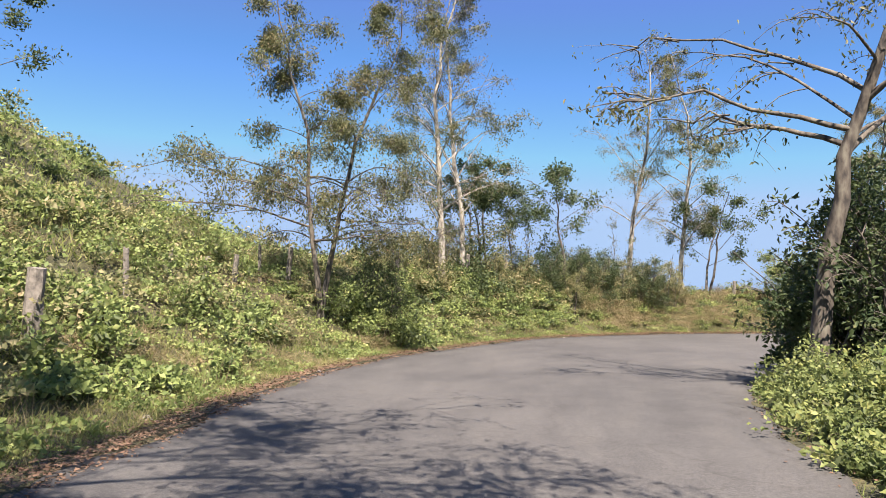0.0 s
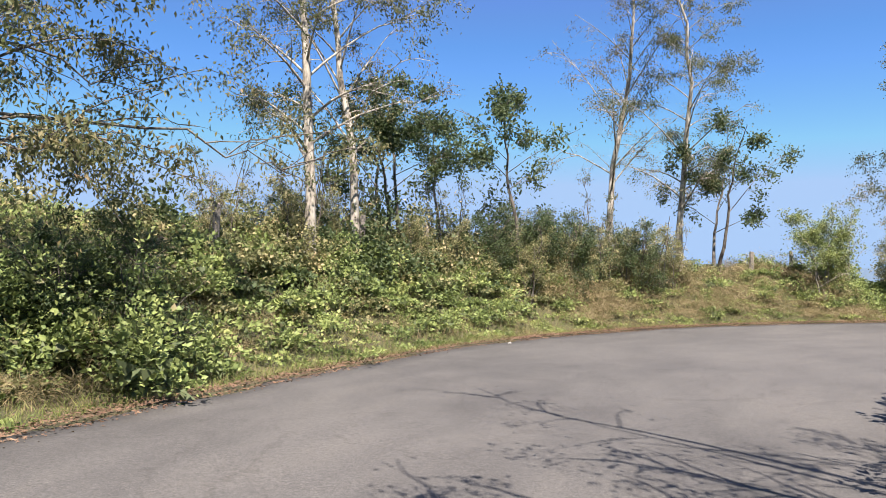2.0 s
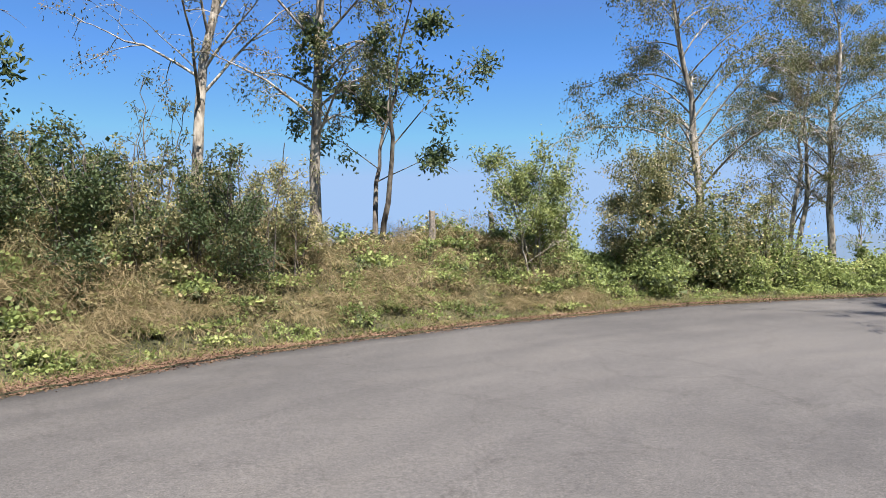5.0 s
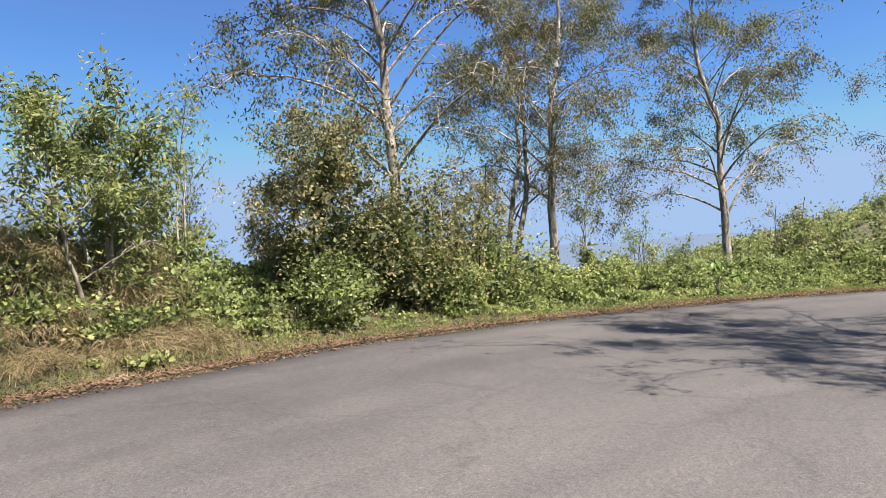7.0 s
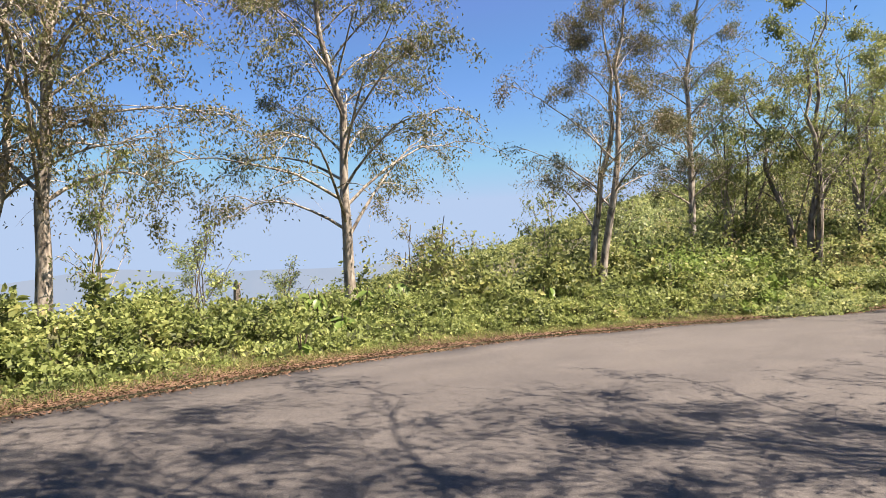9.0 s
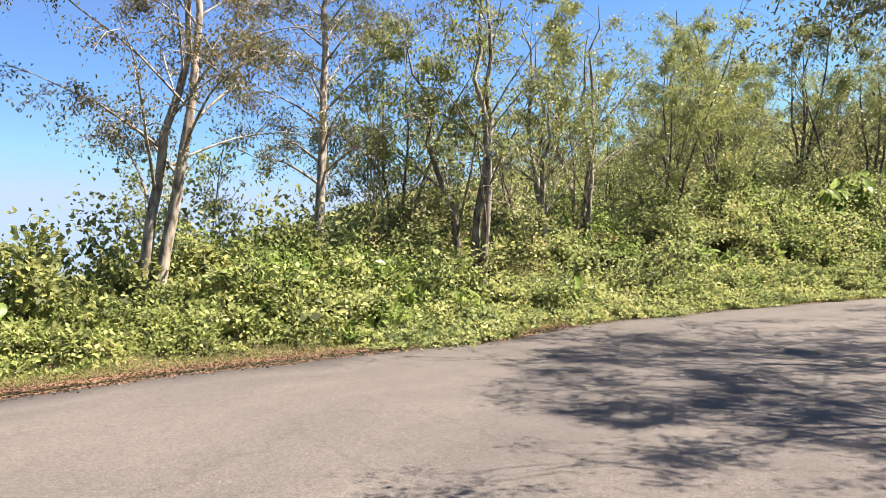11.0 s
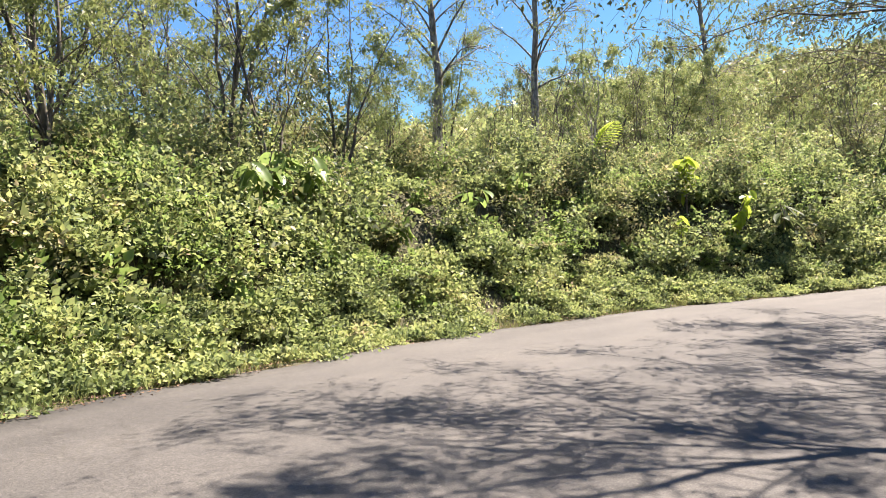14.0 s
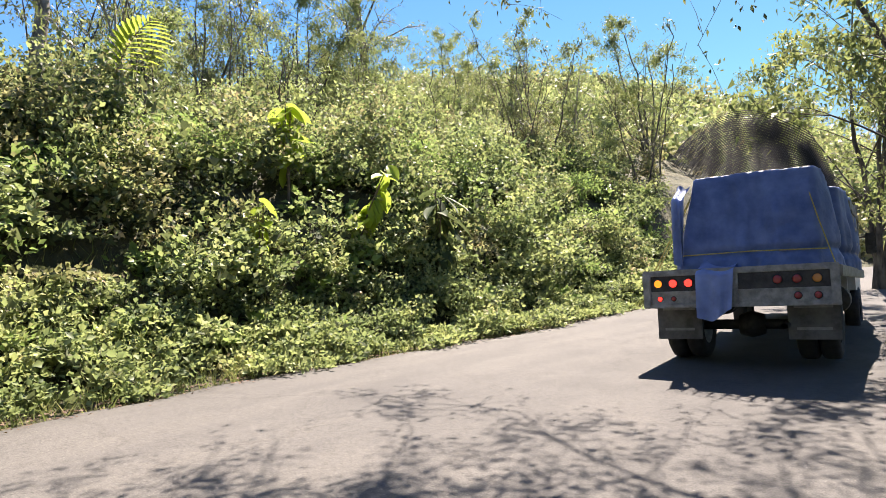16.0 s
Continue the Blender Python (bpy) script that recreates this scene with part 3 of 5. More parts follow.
tree_kind("tall_dry_a", BARK_PALE, LEAF_OLIVE, 11, 13.5, 0.14, 0.20, 2.8, 36, 60000, 0.09, (0.01, 0.0), 0.35, twigs=6)
tree_kind("tall_dry_b", BARK_PALE, LEAF_DRY, 12, 13.0, 0.13, 0.24, 2.4, 30, 26000, 0.08, (-0.02, 0.01), 0.25, rise=1.3, twigs=6)
tree_kind("wide_a", BARK_DARK, LEAF_OLIVE, 13, 10.5, 0.085, 0.22, 2.5, 44, 130000, 0.09, (0.0, 0.0), 0.6, stems=2, rise=0.8, twigs=7, boughs=((0.30, 178, 5.2, 0.30), (0.33, 5, 5.4, 0.06), (0.36, 210, 4.0, 0.35), (0.26, 330, 3.6, 0.02), (0.42, 150, 4.2, 0.4), (0.45, 20, 4.6, 0.25)))
tree_kind("leafy_a", BARK_DARK, LEAF_DARK, 14, 6.0, 0.085, 0.40, 2.3, 14, 15000, 0.15, (0.16, 0.02), 0.15, stems=2, hang=0.0, wide=0.45, rise=0.9, twigs=4, bunch=0.15, tuft=0.16)
tree_kind("leafy_b", BARK_DARK, LEAF_DARK, 15, 6.0, 0.075, 0.48, 2.0, 11, 9500, 0.15, (-0.05, 0.05), 0.2, hang=0.0, wide=0.45, rise=0.8, twigs=4, bunch=0.15, tuft=0.2)
tree_kind("shade_a", BARK_PALE, LEAF_OLIVE, 16, 11.5, 0.15, 0.22, 3.5, 36, 120000, 0.09, (-0.03, 0.0), 0.55, rise=1.15, twigs=8)
tree_kind("shade_b", BARK_PALE, LEAF_DRY, 17, 10.5, 0.12, 0.24, 2.9, 32, 90000, 0.075, (0.04, 0.01), 0.4, stems=2, rise=1.0, twigs=6)
tree_kind("wood_a", BARK_DARK, LEAF_GREEN, 18, 8.5, 0.075, 0.16, 2.4, 34, 30000, 0.12, (0.05, -0.02), 0.25, stems=4, rise=1.3, single=True)
tree_kind("wood_b", BARK_DARK, LEAF_GREEN, 19, 7.5, 0.06, 0.14, 2.2, 34, 30000, 0.12, (-0.05, 0.03), 0.3, stems=3, rise=1.2, single=True)
tree_kind("bare_a", BARK_DARK, LEAF_OLIVE, 20, 11.5, 0.18, 0.34, 5.2, 22, 7000, 0.12, (0.12, 0.0), 0.35, rise=0.9, twigs=7)
tree_kind("old_a", BARK_DARK, LEAF_OLIVE, 28, 9.0, 0.20, 0.5, 2.8, 12, 8000, 0.11, (-0.02, -0.03), 0.5, rise=0.9, twigs=5, boughs=((0.52, 150, 3.4, 0.55), (0.55, 168, 3.8, 0.3), (0.5, 20, 4.5, 1.1), (0.62, 120, 4.0, 0.9), (0.6, 300, 3.5, 0.7)))
tree_kind("over_a", BARK_DARK, LEAF_OLIVE, 25, 12.0, 0.12, 0.42, 4.4, 26, 50000, 0.11, (0.13, 0.0), 0.45, rise=0.7, twigs=8, crook=0.035, boughs=((0.48, 10, 5.6, 0.35), (0.55, -35, 5.0, 0.5), (0.6, 45, 5.2, 0.4), (0.68, 0, 4.6, 0.6)))
tree_kind("over_b", BARK_DARK, LEAF_OLIVE, 26, 11.5, 0.11, 0.45, 4.2, 24, 38000, 0.11, (0.14, 0.0), 0.4, rise=0.7, twigs=8, crook=0.035, boughs=((0.5, -15, 5.8, 0.3), (0.57, 30, 5.2, 0.45), (0.64, -50, 4.6, 0.5), (0.7, 10, 4.4, 0.6)))
tree_kind("shrub_tree", BARK_PALE, LEAF_GREEN, 21, 3.9, 0.045, 0.25, 1.1, 34, 22000, 0.115, (0.02, 0.0), 0.1, stems=4, hang=0.1, wide=0.38, rise=1.2, bunch=0.14)
tree_kind("sapling_a", BARK_PALE, LEAF_GREEN, 22, 5.0, 0.035, 0.20, 0.9, 22, 3600, 0.12, (0.05, 0.03), 0.2, stems=3, rise=1.6, twigs=3, single=True)
tree_kind("sapling_b", BARK_DARK, LEAF_OLIVE, 23, 5.5, 0.035, 0.22, 0.9, 22, 3600, 0.12, (-0.05, 0.04), 0.25, stems=3, rise=1.7, twigs=3, single=True)
tree_kind("thicket_b", BARK_DARK, LEAF_BUSH_BROWN, 27, 3.6, 0.03, 0.12, 1.0, 24, 11000, 0.1, (0.03, 0.03), 0.2, stems=5, rise=1.4, twigs=3, hang=0.2, single=True)
tree_kind("thicket_c", BARK_DARK, LEAF_DARK, 29, 3.2, 0.035, 0.08, 1.15, 30, 17000, 0.1, (0.03, 0.03), 0.2, stems=6, rise=1.2, twigs=4, hang=0.2)
tree_kind("thicket_d", BARK_DARK, LEAF_BUSH_BROWN, 30, 3.6, 0.035, 0.10, 1.2, 28, 30000, 0.08, (0.03, 0.03), 0.3, stems=5, rise=1.2, twigs=4, hang=0.3)
tree_kind("tall_c", BARK_GREY, LEAF_GREEN, 31, 13.0, 0.2, 0.30, 2.6, 26, 13000, 0.11, (-0.06, 0.02), 0.35, rise=1.2, twigs=6)
tree_kind("wood_c", BARK_GREY, LEAF_GREEN, 32, 8.5, 0.115, 0.2, 2.8, 24, 20000, 0.12, (0.04, 0.04), 0.3, stems=3, rise=1.2, twigs=6, crook=0.03)
tree_kind("thicket_e", BARK_DARK, LEAF_DARK, 33, 3.3, 0.03, 0.03, 1.35, 26, 12000, 0.1, (0.02, 0.02), 0.2, stems=4, rise=1.5, twigs=4, hang=0.2)
tree_kind("thicket_a", BARK_DARK, LEAF_BUSH, 24, 3.6, 0.03, 0.12, 1.0, 24, 8000, 0.1, (0.03, 0.03), 0.2, stems=5, rise=1.4, twigs=3, hang=0.2, single=True)


def plant_tree(key, x, y, turn, size, label, name="tree", category="tree", sink=0.0, group=""):
    wood, leaves = TREE_KINDS[key]
    z = float(ground(x, y)[0]) - sink
    t = thing(name, label, category, (x, y, z), turn, group)
    t.scale = (size, size, size)
    part("trunk", wood, t)
    part("crown", leaves, t)
    return t


ROADSIDE = "trees along the outside of the bend"
for key, x, y, turn, size, label in (
        ("leafy_b", -11.2, 16.6, 40, 0.8, "small dark-leaved tree high on the grassy hillside"),
        ("wide_a", -3.4, 19.15, 20, 1.0, "spreading many-stemmed tree with thin olive leaves on the bank"),
        ("tall_dry_a", 0.0, 27.9, 140, 1.1, "tall pale-barked tree with sparse olive leaves on the bank"),
        ("tall_dry_b", 0.9, 30.2, 40, 1.05, "tall slender tree with dry sparse leaves on the bank"),
        ("leafy_a", 1.65, 32.3, 200, 1.0, "small dark-leaved tree leaning over the bank"),
        ("leafy_b", 2.15, 32.6, 20, 1.05, "small dark-leaved tree with forked stem on the bank"),
        ("leafy_b", 3.4, 33.6, 130, 0.85, "small upright dark-leaved tree behind the fence line"),
        ("leafy_b", 6.35, 34.9, 80, 1.15, "small thin-stemmed tree with a tufted crown"),
        ("tall_dry_b", 10.4, 38.4, 250, 1.15, "tall pale tree with bare branches and dry leaves"),
        ("tall_dry_a", 13.0, 37.6, 300, 0.98, "tall pale-barked tree with brownish leaves beside the bend"),
        ("leafy_a", 14.7, 37.9, 0, 1.0, "small tree with a spreading crown of dark leaves"),
        ("shade_a", 25.1, 38.0, 30, 1.05, "tall tree with drooping yellowish leaves by the bend"),
        ("shade_b", 30.2, 39.0, 120, 0.9, "slender pale-trunked tree on the outside of the bend"),
        ("shade_a", 30.8, 38.0, 200, 0.95, "pale-trunked spreading tree on the outside of the bend"),
        ("shade_a", 37.8, 36.1, 310, 1.05, "leaning pale-trunked tree with dense small leaves"),
        ("shade_b", 43.1, 30.8, 60, 1.05, "forked tree with thin yellow-green crown above the hedge"),
        ("tall_dry_a", 45.6, 28.2, 10, 0.9, "forked tree with grey bark above the undergrowth"),
        ("wood_c", 47.6, 24.75, 210, 1.1, "dark-trunked tree with heavy foliage on the bank"),
        ("wood_b", 48.4, 26.8, 90, 1.0, "leafy tree growing behind the hedge on the bank"),
        ("wood_c", 50.5, 22.4, 330, 0.95, "many-stemmed bushy tree on the bank"),
        ("wood_c", 51.7, 21.3, 180, 0.9, "many-stemmed tree with yellow-green leaves on the bank"),
        ("wood_b", 54.4, 17.8, 30, 1.0, "leafy young tree on the steep bank"),
        ("wood_a", 56.6, 15.2, 120, 0.95, "leafy young tree with thin stems on the steep bank"),
        ("wood_a", 58.6, 11.2, 280, 1.0, "bushy tree with greyish leaves on the steep bank"),
        ("wood_b", 61.0, 7.0, 70, 1.0, "bushy tree on the crest of the steep bank"),
        ("tall_c", 62.0, 2.35, 160, 1.0, "tall bare-stemmed tree on the crest of the bank"),
        ("tall_c", 63.6, -3.9, 220, 1.05, "tall straight tree on the crest of the bank"),
        ("wood_b", 64.0, -9.0, 10, 0.9, "leafy tree on the crest of the bank"),
        ("wood_a", 62.0, -15.5, 100, 0.85, "leafy tree overhanging the road's far end"),
        ("tall_c", 64.8, -19.0, 130, 1.15, "tall curved-trunk tree on the hillside"),
        ("wood_b", 58.0, -21.0, 220, 0.9, "yellow-green leafy tree at the road's far end"),
        ("wood_a", 54.0, -26.0, 20, 1.0, "leafy tree at the road's far end"),
        ("wood_b", 49.5, -32.0, 310, 1.0, "leafy tree beyond the road's far end")):
    plant_tree(key, x, y, turn, size, label, group=ROADSIDE)
plant_tree("shrub_tree", 18.7, 36.9, 0, 0.95, "round bushy young tree with glossy green leaves", "young_tree")
for x, y, turn, size in ((6.3, 33.4, 30, 0.72), (8.0, 34.8, 210, 0.8), (9.2, 35.3, 100, 0.85), (10.3, 35.8, 330, 0.75), (11.4, 36.0, 60, 0.85), (12.4, 36.4, 180, 0.75), (26.2, 37.2, 20, 0.95), (27.6, 37.6, 290, 0.8)):
    plant_tree("thicket_b", x, y, turn, size, "dense bushy brown-green shrub among taller trunks", "shrub", "shrub", group="bushy shrubs along the bank")
for x, y, turn, size in ((5.0, 33.4, 0, 0.8), (6.6, 34.2, 70, 0.9), (8.6, 34.9, 230, 0.95), (10.8, 35.6, 300, 0.85)):
    plant_tree("thicket_e", x, y, turn, size, "upright dark green shrub among the brown thicket", "shrub", "shrub", group="bushy shrubs along the bank")
for x, y, turn, size in ((23.4, 38.2, 200, 1.2),):
    plant_tree("thicket_d", x, y, turn, size, "tall dense olive shrub round a pale trunk", "shrub", "shrub", group="bushy shrubs along the bank")
for x, y, turn, size in ((39.4, 34.9, 10, 0.95), (40.6, 34.2, 140, 0.8)):
    plant_tree("thicket_b", x, y, turn, size, "thin-stemmed leafy shrub among bright weeds", "shrub", "shrub", group="shrubs in the bright weeds")

INNER = "trees on the inside of the bend"
for key, x, y, turn, size, label in (
        ("old_a", 6.75, 12.3, 0, 1.0, "old thick-trunked tree with long bare limbs over the road"),
        ("over_a", -4.9, 1.6, 180, 0.95, "spreading tree whose boughs reach over the road"),
        ("over_a", 25.2, 22.6, 0, 0.95, "bare-limbed tree leaning over the bend from inside"),
        ("over_a", 28.4, 21.2, 10, 0.72, "leafy tree leaning over the bend from inside"),
        ("over_b", 31.8, 19.6, -10, 0.65, "spreading tree leaning over the road from inside"),
        ("over_a", 36.0, 15.8, 8, 0.75, "broad tree leaning over the road from inside"),
        ("over_a", 38.6, 14.4, -12, 1.0, "broad leafy tree overhanging the road"),
        ("over_b", 41.0, 10.8, 10, 1.0, "tree with long boughs beside the inner edge of the road"),
        ("over_a", 43.0, 6.4, -5, 1.0, "leafy tree with long boughs over the road"),
        ("over_b", 44.3, 2.2, 6, 1.0, "leaning tree with long boughs over the road"),
        ("over_a", 45.2, -2.6, -8, 1.0, "leafy leaning tree shading the road's far end"),
        ("bare_a", 43.6, -0.5, 30, 0.9, "bare-limbed tree with twisted boughs over the road"),
        ("wood_a", 46.2, -16.0, 200, 1.3, "tall leafy tree beside the road's far end"),
        ("wood_b", 45.0, -6.0, 120, 1.35, "leafy tree with sunlit yellow-green leaves beside the road"),
        ("wood_b", 43.2, -3.6, 250, 1.3, "leafy tree with yellow-green leaves hanging beside the road"),
        ("wood_a", 44.4, -12.0, 20, 1.1, "leafy tree with greyish leaves beside the road")):
    if key.startswith("over"):
        # these lean out over the road
        i = int(np.argmin(np.hypot(LINE[:, 0] - x, LINE[:, 1] - y)))
        turn += math.degrees(math.atan2(_tan[i, 0], -_tan[i, 1]))
    plant_tree(key, x, y, turn, size, label, group=INNER)

for x, y, turn, size in ((-1.5, 20.75, 20, 0.72), (-2.3, 20.2, 140, 0.62), (-2.2, 21.6, 80, 0.62)):
    plant_tree("thicket_c", x, y, turn, size, "dense dark green shrub at the foot of the bank", "shrub", "shrub", group="dark shrubs on the bank")

for x, y, turn, size in ((7.6, 12.9, 0, 1.35), (8.4, 13.8, 120, 1.5), (8.0, 11.6, 240, 1.3), (9.3, 15.2, 60, 1.4)):
    plant_tree("thicket_c", x, y, turn, size, "tall dark creeper-hung shrub round the old tree", "shrub", "shrub", group="dark shrubs under the old tree")

# thin young growth between the taller trees
def scatter_saplings(n, seed, s_range, v_range, kinds, label, group, size=(0.7, 1.15)):
    rng = np.random.default_rng(seed)
    for i in range(n):
        s = s_range[0] + (s_range[1] - s_range[0]) * (i + rng.random()) / n
        v = rng.uniform(*v_range)
        x, y = place(s, float(left_width(s)) + v)
        plant_tree(kinds[int(rng.integers(len(kinds)))], float(x[0]), float(y[0]), float(rng.uniform(0, 360)), float(rng.uniform(*size)), label, "sapling", "sapling", group=group)


scatter_saplings(34, 71, (21, 33.5), (3.6, 6.8), ("sapling_b", "thicket_b", "thicket_b"), "thin-stemmed shrub on the bank among brown thicket", "shrubs on the bank", (0.45, 0.78))
scatter_saplings(14, 72, (36, 58), (3.4, 7.5), ("sapling_a", "thicket_a"), "thin leafy sapling outside the bend", "saplings outside the bend", (0.45, 0.8))
scatter_saplings(46, 73, (56, 100), (4.0, 13.0), ("sapling_a", "sapling_b", "thicket_a"), "slender yellow-green sapling on the steep bank", "saplings on the steep bank", (0.8, 1.35))
scatter_saplings(26, 74, (70, 103), (12.0, 34.0), ("wood_b", "sapling_b", "wood_a"), "leafy young tree on the wooded hillside", "trees on the hillside", (0.7, 1.1))

# ================= undergrowth, grass and litter =================
def leaf_mass(name, label, mat, n, seed, s_range, v_range, height, radius, per, leaf, wide=0.7, side=1, hang=0.0, thin=0.0, ease=1.2, lobes=5, area=None, single=False):
    """Leafy growth scattered over a stretch of bank: bushes of several lobes of leaves, joined into one."""
    rng = np.random.default_rng(seed)
    s = rng.uniform(*s_range, n)
    v = v_range[0] + (v_range[1] - v_range[0]) * rng.random(n)
    u = np.where(side > 0, left_width(s) + v, -right_width(s) - v)
    x, y = place(s, u)
    if area:
        x, y = rng.uniform(area[0], area[1], n), rng.uniform(area[2], area[3], n)
        v = np.full(n, 9.0)
    if thin:
        keep = lumps(x * 0.7 + seed, y * 0.7) > thin
        x, y, v = x[keep], y[keep], v[keep]
    z = ground(x, y)
    m = len(x)
    h = height * rng.uniform(0.3, 1.6, m) * (0.4 + 0.6 * smooth((v - v_range[0]) / ease))
    h *= np.clip(0.95 + 0.35 * lumps(x * 0.5 + seed % 5, y * 0.5), 0.5, 1.6)
    r = radius * rng.uniform(0.6, 1.3, m)
    k = max(6, per // lobes)
    base = np.stack([x, y, z], -1)[:, None, None]
    lo = rng.normal(size=(m, lobes, 1, 3))
    lo /= np.linalg.norm(lo, axis=3)[..., None]
    lo[..., 2] = np.abs(lo[..., 2]) * 0.75 + 0.1
    lo = lo * rng.uniform(0.3, 0.85, (m, lobes, 1, 1)) * np.stack([r, r, h], -1)[:, None, None]
    d = rng.normal(size=(m, lobes, k, 3))
    d /= np.linalg.norm(d, axis=3)[..., None]
    d[..., 2] = np.where(d[..., 2] < -0.1, -0.6 * d[..., 2], d[..., 2])
    q = rng.uniform(0.35, 1.0, (m, lobes, k, 1)) ** 0.5
    size = np.stack([r * 0.5, r * 0.5, h * 0.36], -1)[:, None, None] * rng.uniform(0.6, 1.2, (m, lobes, 1, 1))
    at = base + lo + d * q * size
    at[..., 2] = np.maximum(at[..., 2], base[..., 2] + 0.02)
    way = d * [1, 1, 0.4] + rng.normal(size=(m, lobes, k, 3)) * 0.6 + [0, 0, 0.15 - hang]
    at, way = at.reshape(-1, 3), way.reshape(-1, 3)
    vv, f = leaf_arrays(at, way, leaf * rng.uniform(0.5, 1.35, len(at)), rng, wide, 0.25, 1.1, single)
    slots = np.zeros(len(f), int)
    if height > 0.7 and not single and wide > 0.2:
        # larger leaves fill each bush's inside, shade put into their dull colour
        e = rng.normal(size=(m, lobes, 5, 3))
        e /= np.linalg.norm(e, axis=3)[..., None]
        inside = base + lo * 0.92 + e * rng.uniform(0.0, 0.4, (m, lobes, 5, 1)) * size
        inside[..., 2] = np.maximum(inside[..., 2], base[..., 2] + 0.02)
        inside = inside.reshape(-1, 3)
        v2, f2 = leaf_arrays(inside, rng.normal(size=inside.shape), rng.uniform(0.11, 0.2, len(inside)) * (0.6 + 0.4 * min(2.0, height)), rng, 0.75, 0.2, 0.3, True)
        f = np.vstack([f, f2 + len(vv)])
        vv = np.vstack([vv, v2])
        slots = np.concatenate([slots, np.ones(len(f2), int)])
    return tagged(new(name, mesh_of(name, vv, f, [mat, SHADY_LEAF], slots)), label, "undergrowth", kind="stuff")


def blades(name, label, mat, n, seed, s_range, v_range, length, width, side=1, lean=0.5, thin=None):
    """Grass blades scattered over a stretch of verge."""
    rng = np.random.default_rng(seed)
    s = rng.uniform(*s_range, n)
    v = v_range[0] + (v_range[1] - v_range[0]) * rng.random(n) ** 1.3
    u = np.where(side > 0, left_width(s) + v, -right_width(s) - v)
    x, y = place(s, u)
    if thin is not None:
        keep = lumps(x * 1.1 + seed, y * 1.1) > thin
        x, y = x[keep], y[keep]
    z = ground(x, y)
    m = len(x)
    at = np.stack([x, y, z - 0.02], -1)
    way = rng.normal(size=(m, 3)) * [lean, lean, 0.1] + [0, 0, 1]
    vv, f = leaf_arrays(at, way, length * rng.uniform(0.4, 1.3, m), rng, width, 0.04, 0.0, True)
    return tagged(new(name, mesh_of(name, vv, f, [mat])), label, "grass", kind="stuff")


def litter(name, label, n, seed, s_range, spread, side=1):
    rng = np.random.default_rng(seed)
    s = rng.uniform(*s_range, n)
    v = np.abs(rng.normal(size=n)) * spread - 0.06 + 0.10 * rng.normal(size=n)
    u = np.where(side > 0, left_width(s) + v, -right_width(s) - v)
    x, y = place(s, u)
    z = ground(x, y) + np.where(v < 0, 0.02, 0.05)
    way = rng.normal(size=(n, 3)) * [1, 1, 0.12]
    vv, f = leaf_arrays(np.stack([x, y, z], -1), way, rng.uniform(0.02, 0.055, n), rng, 0.6, 0.15, 2.0, True)
    return tagged(new(name, mesh_of(name, vv, f, [LITTER])), label, "fallen leaves", kind="stuff")


# bank before the bend: mixed green and brownish growth
leaf_mass("undergrowth", "mixed green weeds on the bank", LEAF_BUSH, 430, 31, (-4, 37), (1.0, 7.5), 0.72, 0.6, 200, 0.09, lobes=6)
leaf_mass("undergrowth", "brownish weeds on the bank", LEAF_BUSH_BROWN, 330, 30, (-4, 37), (1.6, 8.5), 0.7, 0.6, 190, 0.085, lobes=6)
leaf_mass("undergrowth", "low green weeds along the verge of the bank", LEAF_BUSH, 900, 32, (-4, 35), (0.6, 4.5), 0.42, 0.36, 70, 0.068, thin=-0.9)
leaf_mass("undergrowth", "dense shoulder-high brownish thicket on the bank", LEAF_BUSH_BROWN, 120, 33, (19, 32.5), (2.4, 6.0), 1.2, 0.75, 380, 0.095, lobes=7)
leaf_mass("undergrowth", "shoulder-high green thicket on the bank", LEAF_BUSH, 90, 9, (19, 32.5), (2.0, 5.5), 1.2, 0.8, 400, 0.095, lobes=7)
leaf_mass("undergrowth", "dark leafy shrubs along the top of the bank", LEAF_DARK, 75, 34, (20, 31), (3.0, 7.0), 1.6, 0.8, 380, 0.12, lobes=8)
leaf_mass("undergrowth", "rounded brown-green shrubs beside the bend", LEAF_BUSH_BROWN, 36, 17, (26, 33), (2.8, 5.2), 2.2, 1.0, 520, 0.09, lobes=9)
leaf_mass("undergrowth", "dark shrubs with thin stems beside the bend", LEAF_DARK, 45, 23, (24, 31.5), (3.0, 6.5), 2.6, 0.8, 420, 0.12, lobes=9)
leaf_mass("undergrowth", "tall brown-green shrubs round a pale trunk", LEAF_BUSH_BROWN, 20, 8, (0, 1), (0, 9), 2.9, 1.0, 800, 0.085, lobes=11, area=(22.0, 26.4, 36.6, 38.6))
leaf_mass("undergrowth", "green shrubs round a pale trunk", LEAF_BUSH, 18, 7, (0, 1), (0, 9), 1.9, 0.9, 700, 0.085, lobes=10, area=(22.0, 28.0, 36.2, 38.2))
leaf_mass("undergrowth", "mixed shrubs in the hollow below the spreading tree", LEAF_BUSH, 14, 6, (0, 1), (0, 9), 1.6, 0.8, 600, 0.085, lobes=9, area=(-3.2, -0.6, 19.4, 22.0))
